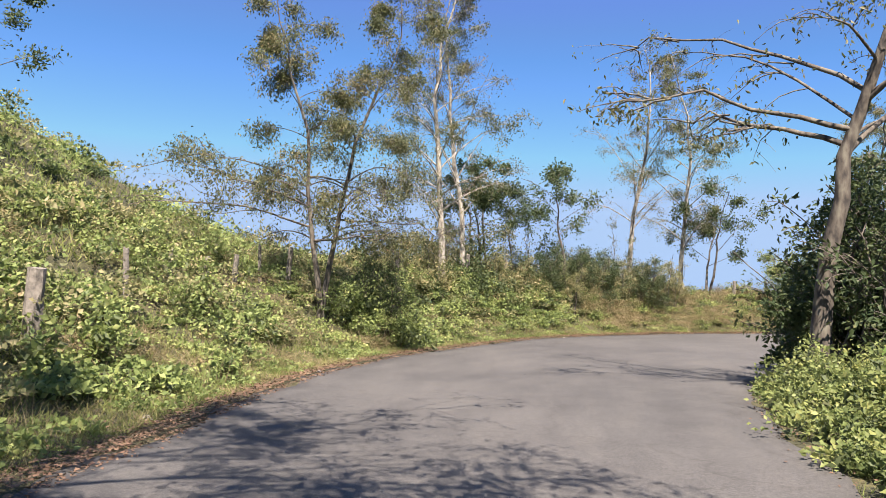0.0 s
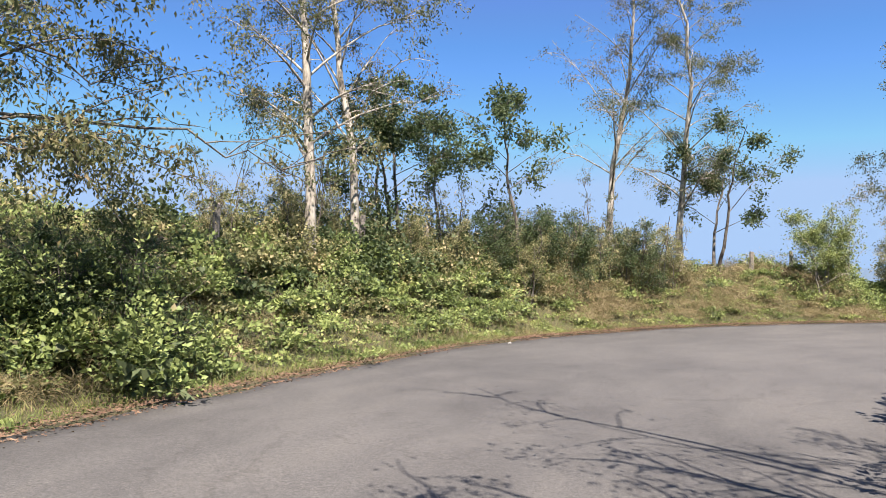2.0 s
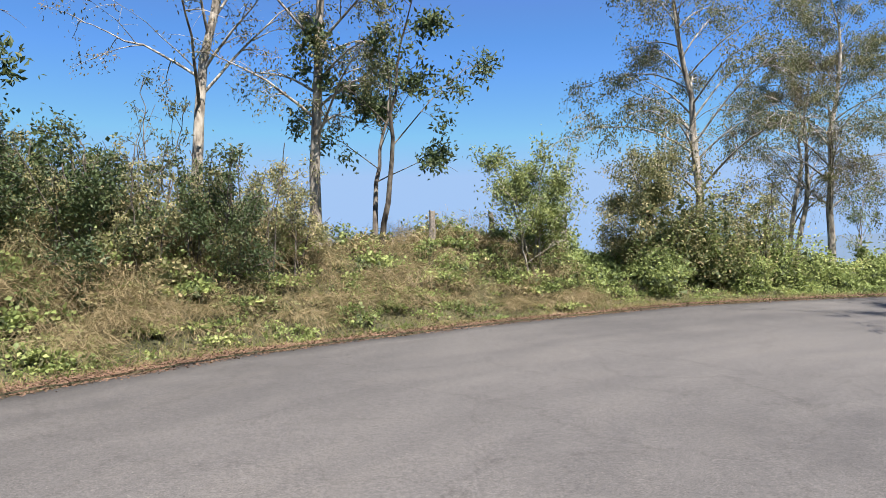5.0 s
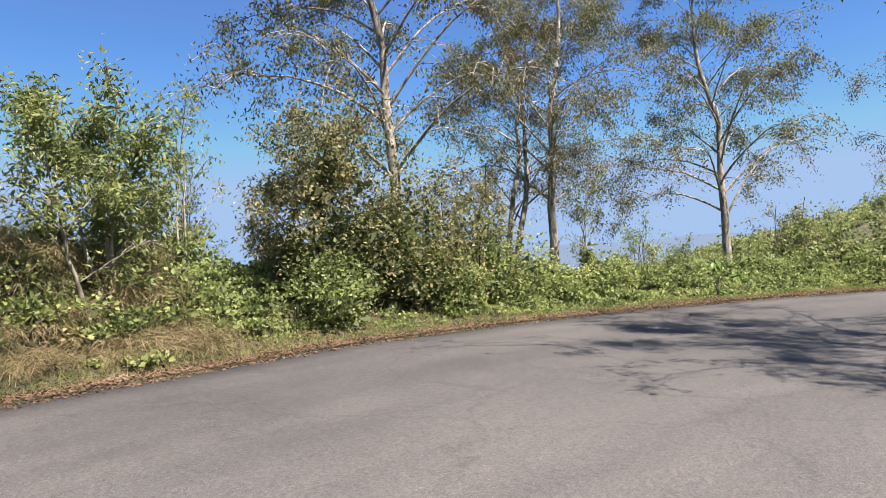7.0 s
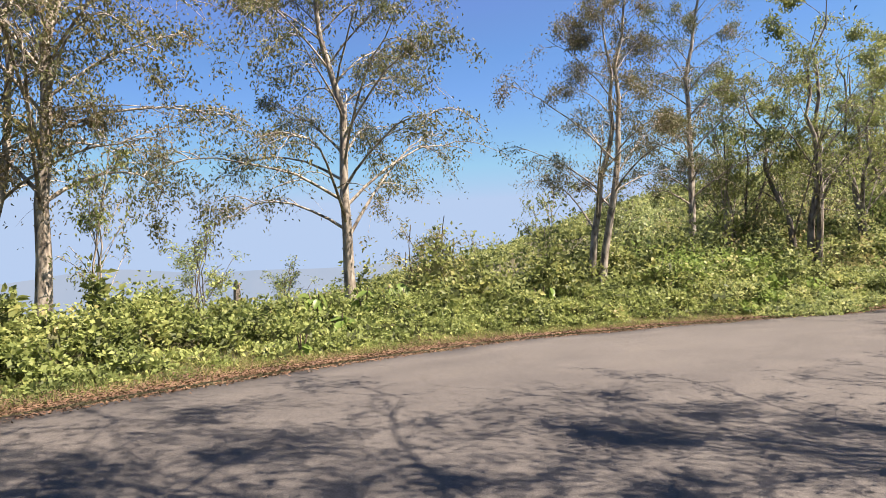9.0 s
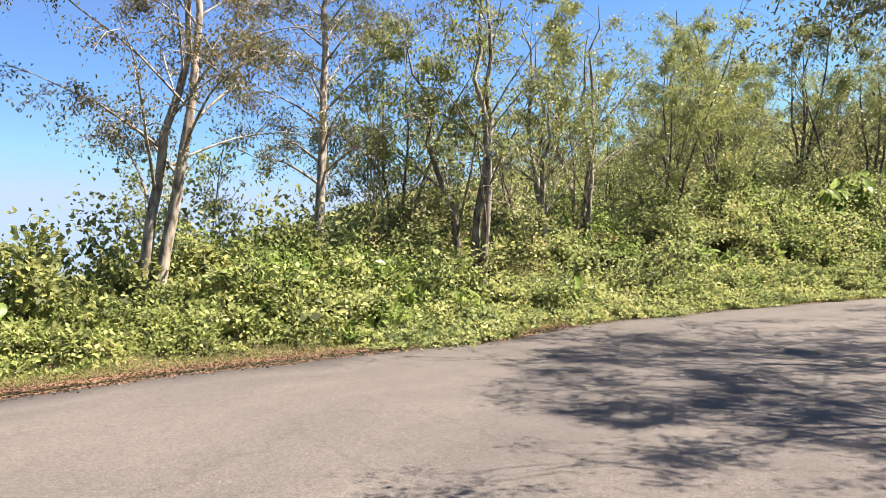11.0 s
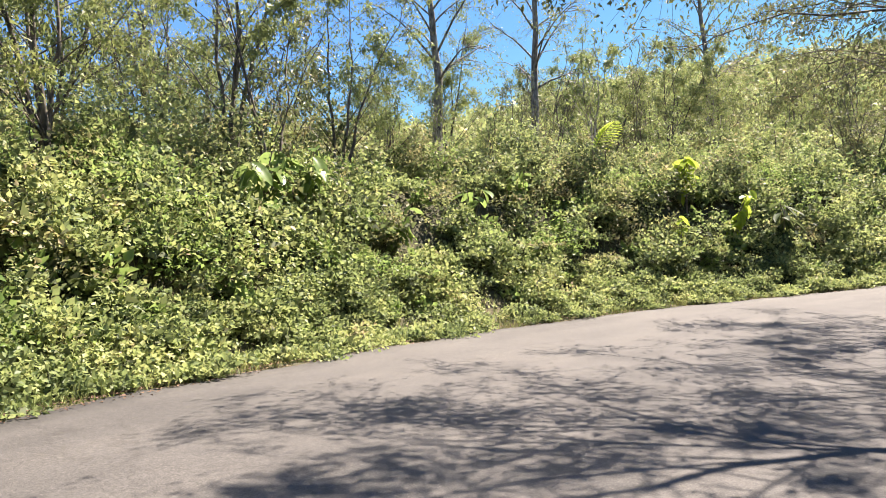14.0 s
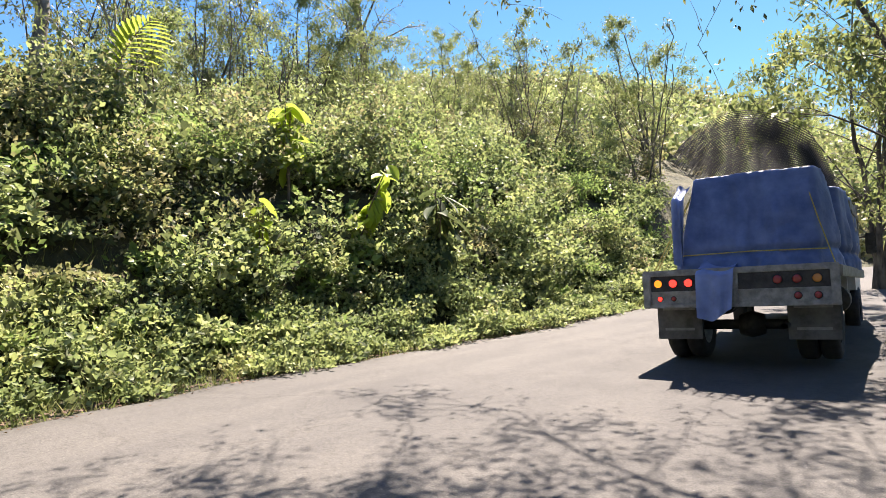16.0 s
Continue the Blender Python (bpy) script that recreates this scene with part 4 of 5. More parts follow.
# outside of the bend: bright weeds
leaf_mass("undergrowth", "bright green weeds outside the bend", LEAF_BUSH, 520, 35, (35, 60), (1.6, 6.5), 0.82, 0.65, 290, 0.085, lobes=7)
leaf_mass("undergrowth", "tall leafy weeds outside the bend", LEAF_GREEN, 100, 36, (38, 62), (3.0, 6.5), 1.15, 0.5, 140, 0.16, 0.6)
leaf_mass("undergrowth", "low weeds along the bend's verge", LEAF_BUSH, 300, 29, (34, 60), (1.1, 2.6), 0.3, 0.3, 50, 0.07)
leaf_mass("undergrowth", "dark green shrubs at the end of the bend", LEAF_GREEN, 60, 21, (49, 59), (2.6, 6.5), 2.3, 0.9, 420, 0.13, lobes=9)
leaf_mass("undergrowth", "green shrubs round the trunks outside the bend", LEAF_GREEN, 22, 20, (37, 44), (3.2, 6.0), 1.2, 0.8, 340, 0.12, lobes=8)
# steep bank after the bend
leaf_mass("undergrowth", "low bright weeds along the foot of the steep bank", LEAF_BANK, 700, 37, (56, 100), (0.15, 2.4), 0.85, 0.6, 270, 0.085, lobes=7)
leaf_mass("undergrowth", "thick green vegetation on the steep bank", LEAF_BANK, 410, 38, (55, 100), (1.3, 8.5), 1.8, 1.1, 560, 0.115, lobes=8)
leaf_mass("undergrowth", "yellowish brown thicket on the steep bank", LEAF_BUSH_BROWN, 260, 39, (57, 102), (2.5, 11.0), 1.9, 1.05, 420, 0.1, lobes=8)
leaf_mass("undergrowth", "dark green bushes on the steep bank", LEAF_DARK, 24, 16, (56, 98), (1.6, 6.5), 1.9, 1.0, 520, 0.12, lobes=8)
leaf_mass("undergrowth", "mounds of bright creeper on the steep bank", LEAF_BRIGHT, 95, 15, (55, 98), (1.6, 7.5), 1.5, 1.3, 620, 0.1, 0.6, lobes=8)
leaf_mass("undergrowth", "broad-leaved weeds on the steep bank", LEAF_BRIGHT, 260, 28, (56, 98), (1.2, 7.0), 1.0, 0.5, 50, 0.22, 0.7)
# hillside growth
leaf_mass("undergrowth", "rough green scrub on the hillside", LEAF_BUSH, 520, 40, (0, 22), (7.0, 30.0), 0.75, 0.9, 110, 0.13, single=True)
leaf_mass("undergrowth", "brownish scrub on the grassy hillside", LEAF_BUSH_BROWN, 300, 14, (0, 24), (6.5, 30.0), 0.8, 1.1, 150, 0.12, single=True, thin=-0.1)
leaf_mass("undergrowth", "low dark bushes on the grassy hillside", LEAF_DARK, 60, 13, (0, 24), (5.0, 28.0), 0.8, 0.9, 240, 0.12)
leaf_mass("undergrowth", "yellow-green scrub on the far hillside", LEAF_BANK, 1100, 41, (66, 104), (9.0, 50.0), 1.8, 1.6, 130, 0.24, lobes=6, single=True)
leaf_mass("undergrowth", "brownish scrub on the far hillside", LEAF_BUSH_BROWN, 600, 27, (66, 104), (10.0, 50.0), 2.4, 1.5, 130, 0.24, lobes=6, single=True)
leaf_mass("undergrowth", "yellow-green trees and scrub covering the far hill", LEAF_BANK, 1300, 26, (0, 1), (0, 9), 3.2, 2.4, 130, 0.42, lobes=7, area=(34, 118, -128, -34), single=True)
leaf_mass("undergrowth", "brownish trees and scrub covering the far hill", LEAF_BUSH_BROWN, 500, 25, (0, 1), (0, 9), 3.6, 2.2, 130, 0.42, lobes=7, area=(34, 118, -128, -34), single=True)
leaf_mass("undergrowth", "olive woods covering the high hill", LEAF_BANK, 1700, 12, (0, 1), (0, 9), 3.0, 2.4, 120, 0.5, lobes=7, area=(76, 200, -150, 10), single=True)
leaf_mass("undergrowth", "brownish woods covering the high hill", LEAF_BUSH_BROWN, 900, 11, (0, 1), (0, 9), 3.2, 2.3, 120, 0.5, lobes=7, area=(76, 200, -150, 10), single=True)
leaf_mass("undergrowth", "woods on the long far ridge", LEAF_GREEN, 900, 10, (0, 1), (0, 9), 2.2, 2.6, 90, 0.55, lobes=7, area=(120, 250, -20, 110), single=True)
leaf_mass("undergrowth", "green scrub on the slopes beyond the bend", LEAF_BANK, 700, 24, (0, 1), (0, 9), 2.2, 1.9, 110, 0.34, lobes=6, area=(66, 128, -34, 40), single=True)
# inside of the bend
leaf_mass("undergrowth", "lush green weeds on the inside of the bend", LEAF_GREEN, 260, 42, (1, 15), (0.2, 3.2), 0.8, 0.5, 230, 0.07, side=-1, ease=0.6)
leaf_mass("undergrowth", "dense dark shrubs under the old tree", LEAF_DARK, 60, 43, (9, 17), (1.8, 4.6), 2.0, 0.85, 420, 0.14, side=-1, lobes=8)
leaf_mass("undergrowth", "tall dark creeper-hung shrubs round the old tree", LEAF_DARK, 44, 22, (0, 1), (0, 9), 4.4, 1.1, 650, 0.15, lobes=10, area=(9.2, 13.0, 11.0, 19.0))
leaf_mass("undergrowth", "low weeds on the inside of the bend", LEAF_BUSH, 420, 44, (15, 100), (0.3, 5.0), 0.5, 0.5, 80, 0.10, side=-1)

blades("grass", "short straw-coloured grass on the verge", GRASS_DRY, 45000, 56, (-4, 60), (0.3, 2.6), 0.17, 0.04, lean=0.9)
leaf_mass("dry_grass", "heaps of dead straw-coloured grass on the bank", GRASS_DRY, 260, 19, (29, 37), (1.2, 4.6), 0.75, 0.7, 480, 0.26, 0.03, hang=0.8)
leaf_mass("dry_grass", "tufts of dead straw-coloured grass among the weeds", GRASS_DRY, 110, 18, (-2, 27), (1.0, 6.0), 0.5, 0.4, 260, 0.26, 0.028, hang=0.4)
blades("grass", "short mixed green and straw grass on the verge", GRASS, 130000, 51, (-4, 60), (0.38, 3.2), 0.16, 0.075, lean=0.8)
blades("grass", "tall dry straw grass on the bank", GRASS_DRY, 26000, 52, (-4, 40), (0.8, 6.5), 0.45, 0.016, thin=0.1, lean=0.35)
blades("grass", "grass along the foot of the steep bank", GRASS, 26000, 53, (56, 98), (0.05, 3.5), 0.24, 0.075)
blades("grass", "grass on the open hillside", GRASS, 36000, 54, (-2, 24), (5.0, 34.0), 0.42, 0.07)
blades("grass", "grass on the inside verge", GRASS, 9000, 55, (0, 96), (0.0, 1.2), 0.15, 0.055, side=-1)
litter("leaf_litter", "reddish brown fallen leaves along the road's edge", 80000, 61, (26, 60), 0.5)
litter("leaf_litter", "scattered brown fallen leaves along the road's edge", 20000, 64, (-2, 26), 0.3)
litter("leaf_litter", "brown fallen leaves below the steep bank", 9000, 62, (58, 98), 0.2)
litter("leaf_litter", "brown fallen leaves along the inside edge", 2500, 63, (0, 80), 0.18, -1)

# ================= fence posts, stones, broad-leaved plants =================
def fence_post(x, y, height, width, tilt, turn, label):
    rng = np.random.default_rng(int(abs(x * 131 + y * 71)))
    bm = bmesh.new()
    rings = []
    for k in range(6):
        q = k / 5
        ring = []
        for a in range(8):
            r = width * (1 - 0.12 * q) * rng.uniform(0.86, 1.12)
            ring.append(bm.verts.new((r * math.cos(a * math.pi / 4), r * math.sin(a * math.pi / 4), -0.35 + (height + 0.35) * q + (0.03 * rng.normal() if k == 5 else 0))))
        rings.append(ring)
    for lo, hi in zip(rings, rings[1:]):
        for a in range(8):
            bm.faces.new((lo[a], lo[(a + 1) % 8], hi[(a + 1) % 8], hi[a]))
    bm.faces.new(rings[-1])
    me = bpy.data.meshes.new("fence_post")
    bm.to_mesh(me)
    bm.free()
    me.materials.append(POST_WOOD)
    ob = new("fence_post", me)
    ob.matrix_world = pose(x, y, float(ground(x, y)[0]), tilt, tilt * 0.5, turn)
    tagged(ob, label, "fence post", "fence posts on the bank")


for x, y, height, width, tilt in ((-5.32, 9.0, 1.0, 0.12, 1), (-5.8, 12.7, 1.05, 0.06, -3), (-6.2, 15.6, 0.75, 0.055, 4), (-5.9, 17.2, 0.55, 0.08, 0), (-5.35, 17.75, 0.72, 0.075, 2),
                                  (-5.0, 18.9, 1.02, 0.05, -2), (-4.55, 20.3, 1.05, 0.08, 7), (-1.7, 25.6, 1.5, 0.09, 1), (1.1, 30.0, 1.5, 0.09, 0), (2.9, 31.8, 1.4, 0.08, 2),
                                  (16.0, 37.7, 1.0, 0.09, 1), (18.5, 39.2, 1.2, 0.08, -2), (27.2, 38.5, 1.3, 0.07, 2), (34.6, 37.1, 1.25, 0.085, 1)):
    fence_post(x, y, height, width, tilt, x * 37 % 90, "weathered grey wooden fence post standing in weeds")


def stone(x, y, size, label, mat):
    bm = bmesh.new()
    bmesh.ops.create_icosphere(bm, subdivisions=2, radius=size)
    rng = np.random.default_rng(int(abs(x * 97 + y * 31)))
    for v in bm.verts:
        v.co *= rng.uniform(0.85, 1.15)
        v.co.z *= 0.6
    me = bpy.data.meshes.new("stone")
    bm.to_mesh(me)
    bm.free()
    me.materials.append(mat)
    ob = new("stone", me)
    ob.matrix_world = pose(x, y, float(ground(x, y)[0]) + size * 0.25, 0, 0, x * 50)
    tagged(ob, label, "stone", "stones along the verge")


stone(-2.05, 15.9, 0.10, "pale rounded stone lying in the dry grass verge", STONE)
stone(-3.25, 7.8, 0.06, "small white stone at the edge of the asphalt", STONE)
stone(-2.3, 13.4, 0.05, "small grey stone at the edge of the asphalt", STONE)
stone(5.0, 27.9, 0.05, "small grey stone among fallen leaves", STONE)


def broad_leaf_mesh(name, length, width, mat, notch=0.12, cols=6):
    """A large drooping leaf with a midrib fold and wavy edges."""
    v, f = [], []
    for i in range(cols + 1):
        q = i / cols
        w = width * (math.sin(math.pi * min(1.0, q * 0.94 + 0.06)) ** 0.75) * 0.5
        z = -0.28 * length * q * q + 0.02
        wave = notch * width * math.sin(q * 9)
        for side in (-1, -0.5, 0, 0.5, 1):
            v.append((side * w, length * q, z + abs(side) * 0.25 * w + (wave * 0.3 if abs(side) == 1 else 0)))
    for i in range(cols):
        for j in range(4):
            a = i * 5 + j
            f.append((a, a + 1, a + 6, a + 5))
    return mesh_of(name, v, f, [mat], None, True)


BROAD = [broad_leaf_mesh("broad_leaf", 0.62, 0.34, LEAF_BRIGHT), broad_leaf_mesh("broad_leaf", 0.5, 0.3, LEAF_LIME), broad_leaf_mesh("broad_leaf", 0.75, 0.2, LEAF_DARK)]


def broad_plant(x, y, z, height, leaves, kind, size, seed, label):
    rng = np.random.default_rng(seed)
    t = thing("broad_leaved_plant", label, "plant", (x, y, z), 0, "broad-leaved plants on the bank")
    stems = Tubes()
    spots = []
    for k in range(3):
        lean = rng.normal(size=2) * 0.18
        q = np.linspace(0, 1, 6)
        stem = np.stack([lean[0] * height * q ** 1.5, lean[1] * height * q ** 1.5, height * q * rng.uniform(0.75, 1.0) - 0.15], -1)
        stems.add(stem, 0.02 * (1 - 0.6 * q) + 0.004, 6)
        spots.append(stem)
    part("stem", stems.mesh("stem", TWIG), t)
    for i in range(leaves):
        stem = spots[i % 3]
        q = rng.uniform(0.45, 1.0)
        p = [float(np.interp(q, np.linspace(0, 1, 6), stem[:, c])) for c in range(3)]
        lf = part("leaf", BROAD[kind], t)
        k = size * float(rng.uniform(0.7, 1.2))
        lf.matrix_local = pose(*p, float(rng.uniform(-70, 5)), float(rng.uniform(-25, 25)), i * 137.5 + float(rng.uniform(-20, 20))) @ Matrix.Diagonal((k, k, k, 1))


for x, y, up, height, leaves, kind, size, label in (
        (57.3, -5.6, 0.0, 2.5, 30, 1, 1.1, "tall plant with large lime-green sunlit leaves"),
        (54.9, -7.8, 0.0, 2.5, 30, 2, 1.2, "tall plant with long dark drooping leaves"),
        (56.1, -6.3, 0.0, 2.3, 26, 1, 1.0, "plant with broad bright yellow-green leaves"),
        (58.0, 4.0, 0.0, 1.6, 14, 0, 0.8, "broad-leaved green plant on the steep bank"),
        (56.6, 11.2, 0.0, 1.6, 16, 0, 0.8, "broad-leaved green plant among thick weeds"),
        (55.6, 13.0, 0.0, 1.5, 14, 0, 0.7, "broad-leaved green plant among thick weeds"),
        (48.8, 22.2, 0.0, 1.1, 14, 0, 0.55, "low broad-leaved plant beside the road"),
        (45.6, 24.6, 0.0, 0.9, 12, 0, 0.5, "low broad-leaved plant beside the road"),
        (52.4, 17.0, 0.0, 1.2, 12, 0, 0.6, "broad-leaved plant on the bank"),
        (57.2, 7.2, 0.0, 1.4, 12, 0, 0.75, "broad-leaved plant on the steep bank"),
        (36.0, 34.8, 0.0, 0.9, 14, 0, 0.6, "clump of large heart-shaped leaves on the verge"),
        (37.4, 34.6, 0.0, 1.0, 14, 0, 0.65, "clump of large heart-shaped leaves on the verge"),
        (38.8, 33.6, 0.0, 0.9, 14, 0, 0.6, "clump of large heart-shaped leaves on the verge"),
        (32.2, 34.0, 0.0, 0.6, 10, 0, 0.3, "small leafy plant at the road's edge"),
        (8.6, 13.6, 0.0, 2.2, 14, 0, 0.6, "broad-leaved shrub under the old tree"),
        (56.3, 11.3, 0.0, 2.5, 34, 0, 0.95, "tall plant with large drooping green leaves on the bank"),
        (57.0, 9.9, 0.0, 2.4, 34, 0, 1.0, "tall plant with large drooping green leaves on the bank"),
        (47.7, 22.4, 0.0, 1.3, 18, 0, 0.6, "plant with broad pale green leaves beside the road"),
        (51.2, 22.0, 0.0, 1.7, 16, 0, 0.7, "broad-leaved plant under the trees"),
        (58.6, 1.4, 0.0, 1.8, 18, 0, 0.8, "broad-leaved green plant high on the bank"),
        (56.2, -3.6, 0.0, 2.1, 14, 1, 0.85, "tall plant with bright yellow-green leaves"),
        (56.4, -16.0, 0.0, 1.9, 16, 0, 0.8, "broad-leaved plant near the road's far end"),
        (33.9, 34.2, 0.0, 0.8, 16, 0, 0.5, "clump of large heart-shaped leaves on the verge"),
        (35.0, 35.4, 0.0, 0.9, 16, 0, 0.55, "clump of large heart-shaped leaves on the verge"),
        (40.2, 31.8, 0.0, 0.8, 14, 0, 0.5, "clump of large heart-shaped leaves on the verge"),
        (6.4, 9.6, 0.0, 1.2, 12, 0, 0.45, "broad-leaved weed on the inner verge")):
    broad_plant(x, y, float(ground(x, y)[0]) + up, height, leaves, kind, size, int(x * 13 + y * 7) % 9973, label)


def fern(x, y, z, length, turn, tilt, label):
    """One large arching frond with its leaflets."""
    t = thing("fern_frond", label, "fern", (x, y, z), turn)
    q = np.linspace(0, 1, 9)
    rib = np.stack([0 * q, length * 0.55 * q ** 1.4, length * (q - 0.35 * q ** 2)], -1)
    st = Tubes()
    st.add(np.vstack([[0, 0, -2.2], rib]), np.concatenate([[0.03], 0.018 * (1 - 0.8 * q)]), 5)
    part("rib", st.mesh("rib", TWIG), t)
    me = broad_leaf_mesh("leaflet", 0.6, 0.09, LEAF_LIME, 0.05, 4)
    for i in range(13):
        w = 0.12 + 0.86 * i / 12
        p = [float(np.interp(w, q, rib[:, c])) for c in range(3)]
        k = math.sin(math.pi * (0.18 + 0.78 * w)) * length * 0.85
        for side in (-1, 1):
            lf = part("leaflet", me, t)
            lf.matrix_local = pose(*p, 18, 0, -side * (72 - 25 * w)) @ Matrix.Diagonal((k, k, k, 1))


fern(59.3, -2.9, float(ground(59.3, -2.9)[0]) + 1.5, 1.7, 100, 0, "large bright yellow-green fern frond above the thicket")

# ================= the loaded truck =================
def box_mesh(name, x0, x1, y0, y1, z0, z1, mat, bevel=0.01):
    bm = bmesh.new()
    bmesh.ops.create_cube(bm, size=1)
    bmesh.ops.scale(bm, vec=(x1 - x0, y1 - y0, z1 - z0), verts=bm.verts)
    bmesh.ops.translate(bm, vec=((x0 + x1) / 2, (y0 + y1) / 2, (z0 + z1) / 2), verts=bm.verts)
    if bevel:
        bmesh.ops.bevel(bm, geom=bm.edges[:], offset=min(bevel, 0.3 * min(x1 - x0, y1 - y0, z1 - z0)), segments=2, affect="EDGES")
    me = bpy.data.meshes.new(name)
    bm.to_mesh(me)
    bm.free()
    me.materials.append(mat)
    return me


def disc_mesh(name, radius, depth, mat, ring=0.0):
    """A round lens or hub along y, slightly domed."""
    n = 20
    prof = [(radius, 0.0), (radius, -depth * 0.6), (radius * 0.82, -depth), (radius * 0.4, -depth * 1.15), (0.001, -depth * 1.2)]
    v = [(r * math.cos(2 * math.pi * a / n), y, r * math.sin(2 * math.pi * a / n)) for r, y in prof for a in range(n)]
    f = [(i * n + a, i * n + (a + 1) % n, (i + 1) * n + (a + 1) % n, (i + 1) * n + a) for i in range(len(prof) - 1) for a in range(n)]
    return mesh_of(name, v, f, [mat], None, True)


def lathe_x(name, prof, mat, n=28):
    """A wheel part turned about the x axis: profile of (x, radius)."""
    v = [(x, r * math.cos(2 * math.pi * a / n), r * math.sin(2 * math.pi * a / n)) for x, r in prof for a in range(n)]
    f = [(i * n + a, i * n + (a + 1) % n, (i + 1) * n + (a + 1) % n, (i + 1) * n + a) for i in range(len(prof) - 1) for a in range(n)]
    return mesh_of(name, v, f, [mat], None, True)


def lamp_material(name, colour, glow):
    m, n, l, b = nodes_of(name)
    b.inputs["Base Color"].default_value = (*colour, 1)
    b.inputs["Roughness"].default_value = 0.2
    if glow:
        b.inputs["Emission Color"].default_value = (*colour, 1)
        b.inputs["Emission Strength"].default_value = glow
    return m


TARP = plain_material("faded_blue_tarpaulin", (0.06, 0.11, 0.285), 0.55, 0, 0.3, 2.2, 0.8, 6.0, (0.115, 0.175, 0.365))
TARP_PALE = plain_material("pale_blue_tarpaulin", (0.158, 0.218, 0.409), 0.6, 0, 0.25, 3.0, 0.3, 14.0)
BED_PAINT = plain_material("chipped_grey_paint", (0.238, 0.231, 0.211), 0.6, 0.1, 0.35, 8.0, 0.3, 30.0, (0.33, 0.317, 0.284))
BED_DARK = plain_material("dark_grey_metal", (0.0462, 0.0429, 0.0396), 0.65, 0.3, 0.4, 9.0)
PLANK = plain_material("worn_bed_planks", (0.198, 0.165, 0.119), 0.85, 0, 0.35, 7.0, 0.4, 30.0)
RUBBER = plain_material("dusty_black_rubber", (0.0198, 0.0191, 0.0178), 0.85, 0, 0.4, 10.0, 0.3, 50.0)
FLAP = plain_material("dusty_mudflap_rubber", (0.106, 0.099, 0.0891), 0.85, 0, 0.35, 6.0)
FLAP_MARK = plain_material("faded_flap_lettering", (0.224, 0.218, 0.205), 0.8, 0, 0.2, 10.0)
STEEL = plain_material("dull_steel_wire", (0.028, 0.026, 0.024), 0.9, 0.0, 0.3, 20.0)
RIM = plain_material("dirty_white_rim", (0.277, 0.264, 0.238), 0.5, 0.3, 0.3, 10.0)
CAB = plain_material("white_cab_paint", (0.409, 0.409, 0.396), 0.35, 0.0, 0.12, 4.0)
ROPE = plain_material("yellow_rope", (0.363, 0.297, 0.0792), 0.8, 0, 0.25, 20.0)
GLASS_DARK = plain_material("dark_cab_glass", (0.02, 0.025, 0.03), 0.08, 0.0, 0.1, 3.0)
RED_LIT, RED_OFF = lamp_material("lit_red_lens", (0.85, 0.03, 0.02), 0.85), lamp_material("unlit_red_lens", (0.28, 0.035, 0.03), 0)
AMBER_LIT, AMBER_OFF = lamp_material("lit_amber_lens", (0.9, 0.25, 0.02), 0.4), lamp_material("unlit_amber_lens", (0.5, 0.2, 0.04), 0)


def cloth_box(name, x0, x1, y0, y1, z0, z1, inset, mat, seed):
    """A tarpaulin drawn over a load: leaning sides, sagging top, folds running down."""
    rng = np.random.default_rng(seed)
    nu, nv = 144, 48
    cx, cy = (x0 + x1) / 2, (y0 + y1) / 2
    hx, hy = (x1 - x0) / 2, (y1 - y0) / 2
    ph = rng.uniform(0, 6.28, 6)
    v = []
    for j in range(nv + 1):
        q = j / nv
        for i in range(nu):
            a = 2 * math.pi * i / nu
            c, s = math.cos(a), math.sin(a)
            k = 1 / (abs(c) ** 18 + abs(s) ** 18) ** (1 / 18)
            if q < 0.72:
                e = q / 0.72
                z = z0 + (z1 - z0) * e
                shrink = 1 - inset * e
                fold = (0.045 * math.sin(a * 9 + ph[0] + e * 1.5) + 0.03 * math.sin(a * 17 + ph[1] - e * 2) + 0.015 * math.sin(a * 31 + ph[2])) * (1 - 0.75 * e)
            else:
                e = (q - 0.72) / 0.28
                z = z1 - 0.03 * math.sin(math.pi * e)
                shrink = (1 - inset) * (1 - e)
                fold = 0
            v.append((cx + hx * c * k * (shrink + fold), cy + hy * s * k * (shrink + fold), z + 0.008 * math.sin(a * 5 + ph[4] + q * 4)))
    f = [(j * nu + i, j * nu + (i + 1) % nu, (j + 1) * nu + (i + 1) % nu, (j + 1) * nu + i) for j in range(nv) for i in range(nu)]
    # creases and slack between the ropes
    for k, (x, y, z) in enumerate(v):
        c = noise.noise((x * 1.6 + seed, y * 1.6, z * 0.9)) * 0.07 + abs(noise.noise((x * 4.0, y * 4.0 + seed, z * 1.8))) * 0.05
        side = 1.0 - 0.75 * max(0.0, min(1.0, (z - z0) / (z1 - z0))) ** 3
        d = math.hypot(x - cx, y - cy) + 1e-6
        belt = 0.05 * math.exp(-((z - z0 - 0.24) / 0.05) ** 2)
        v[k] = (x + (x - cx) / d * (c * side - belt), y + (y - cy) / d * (c * side - belt), z + c * 0.25 * (1.35 - side))
    return mesh_of(name, v, f, [mat], None, True)


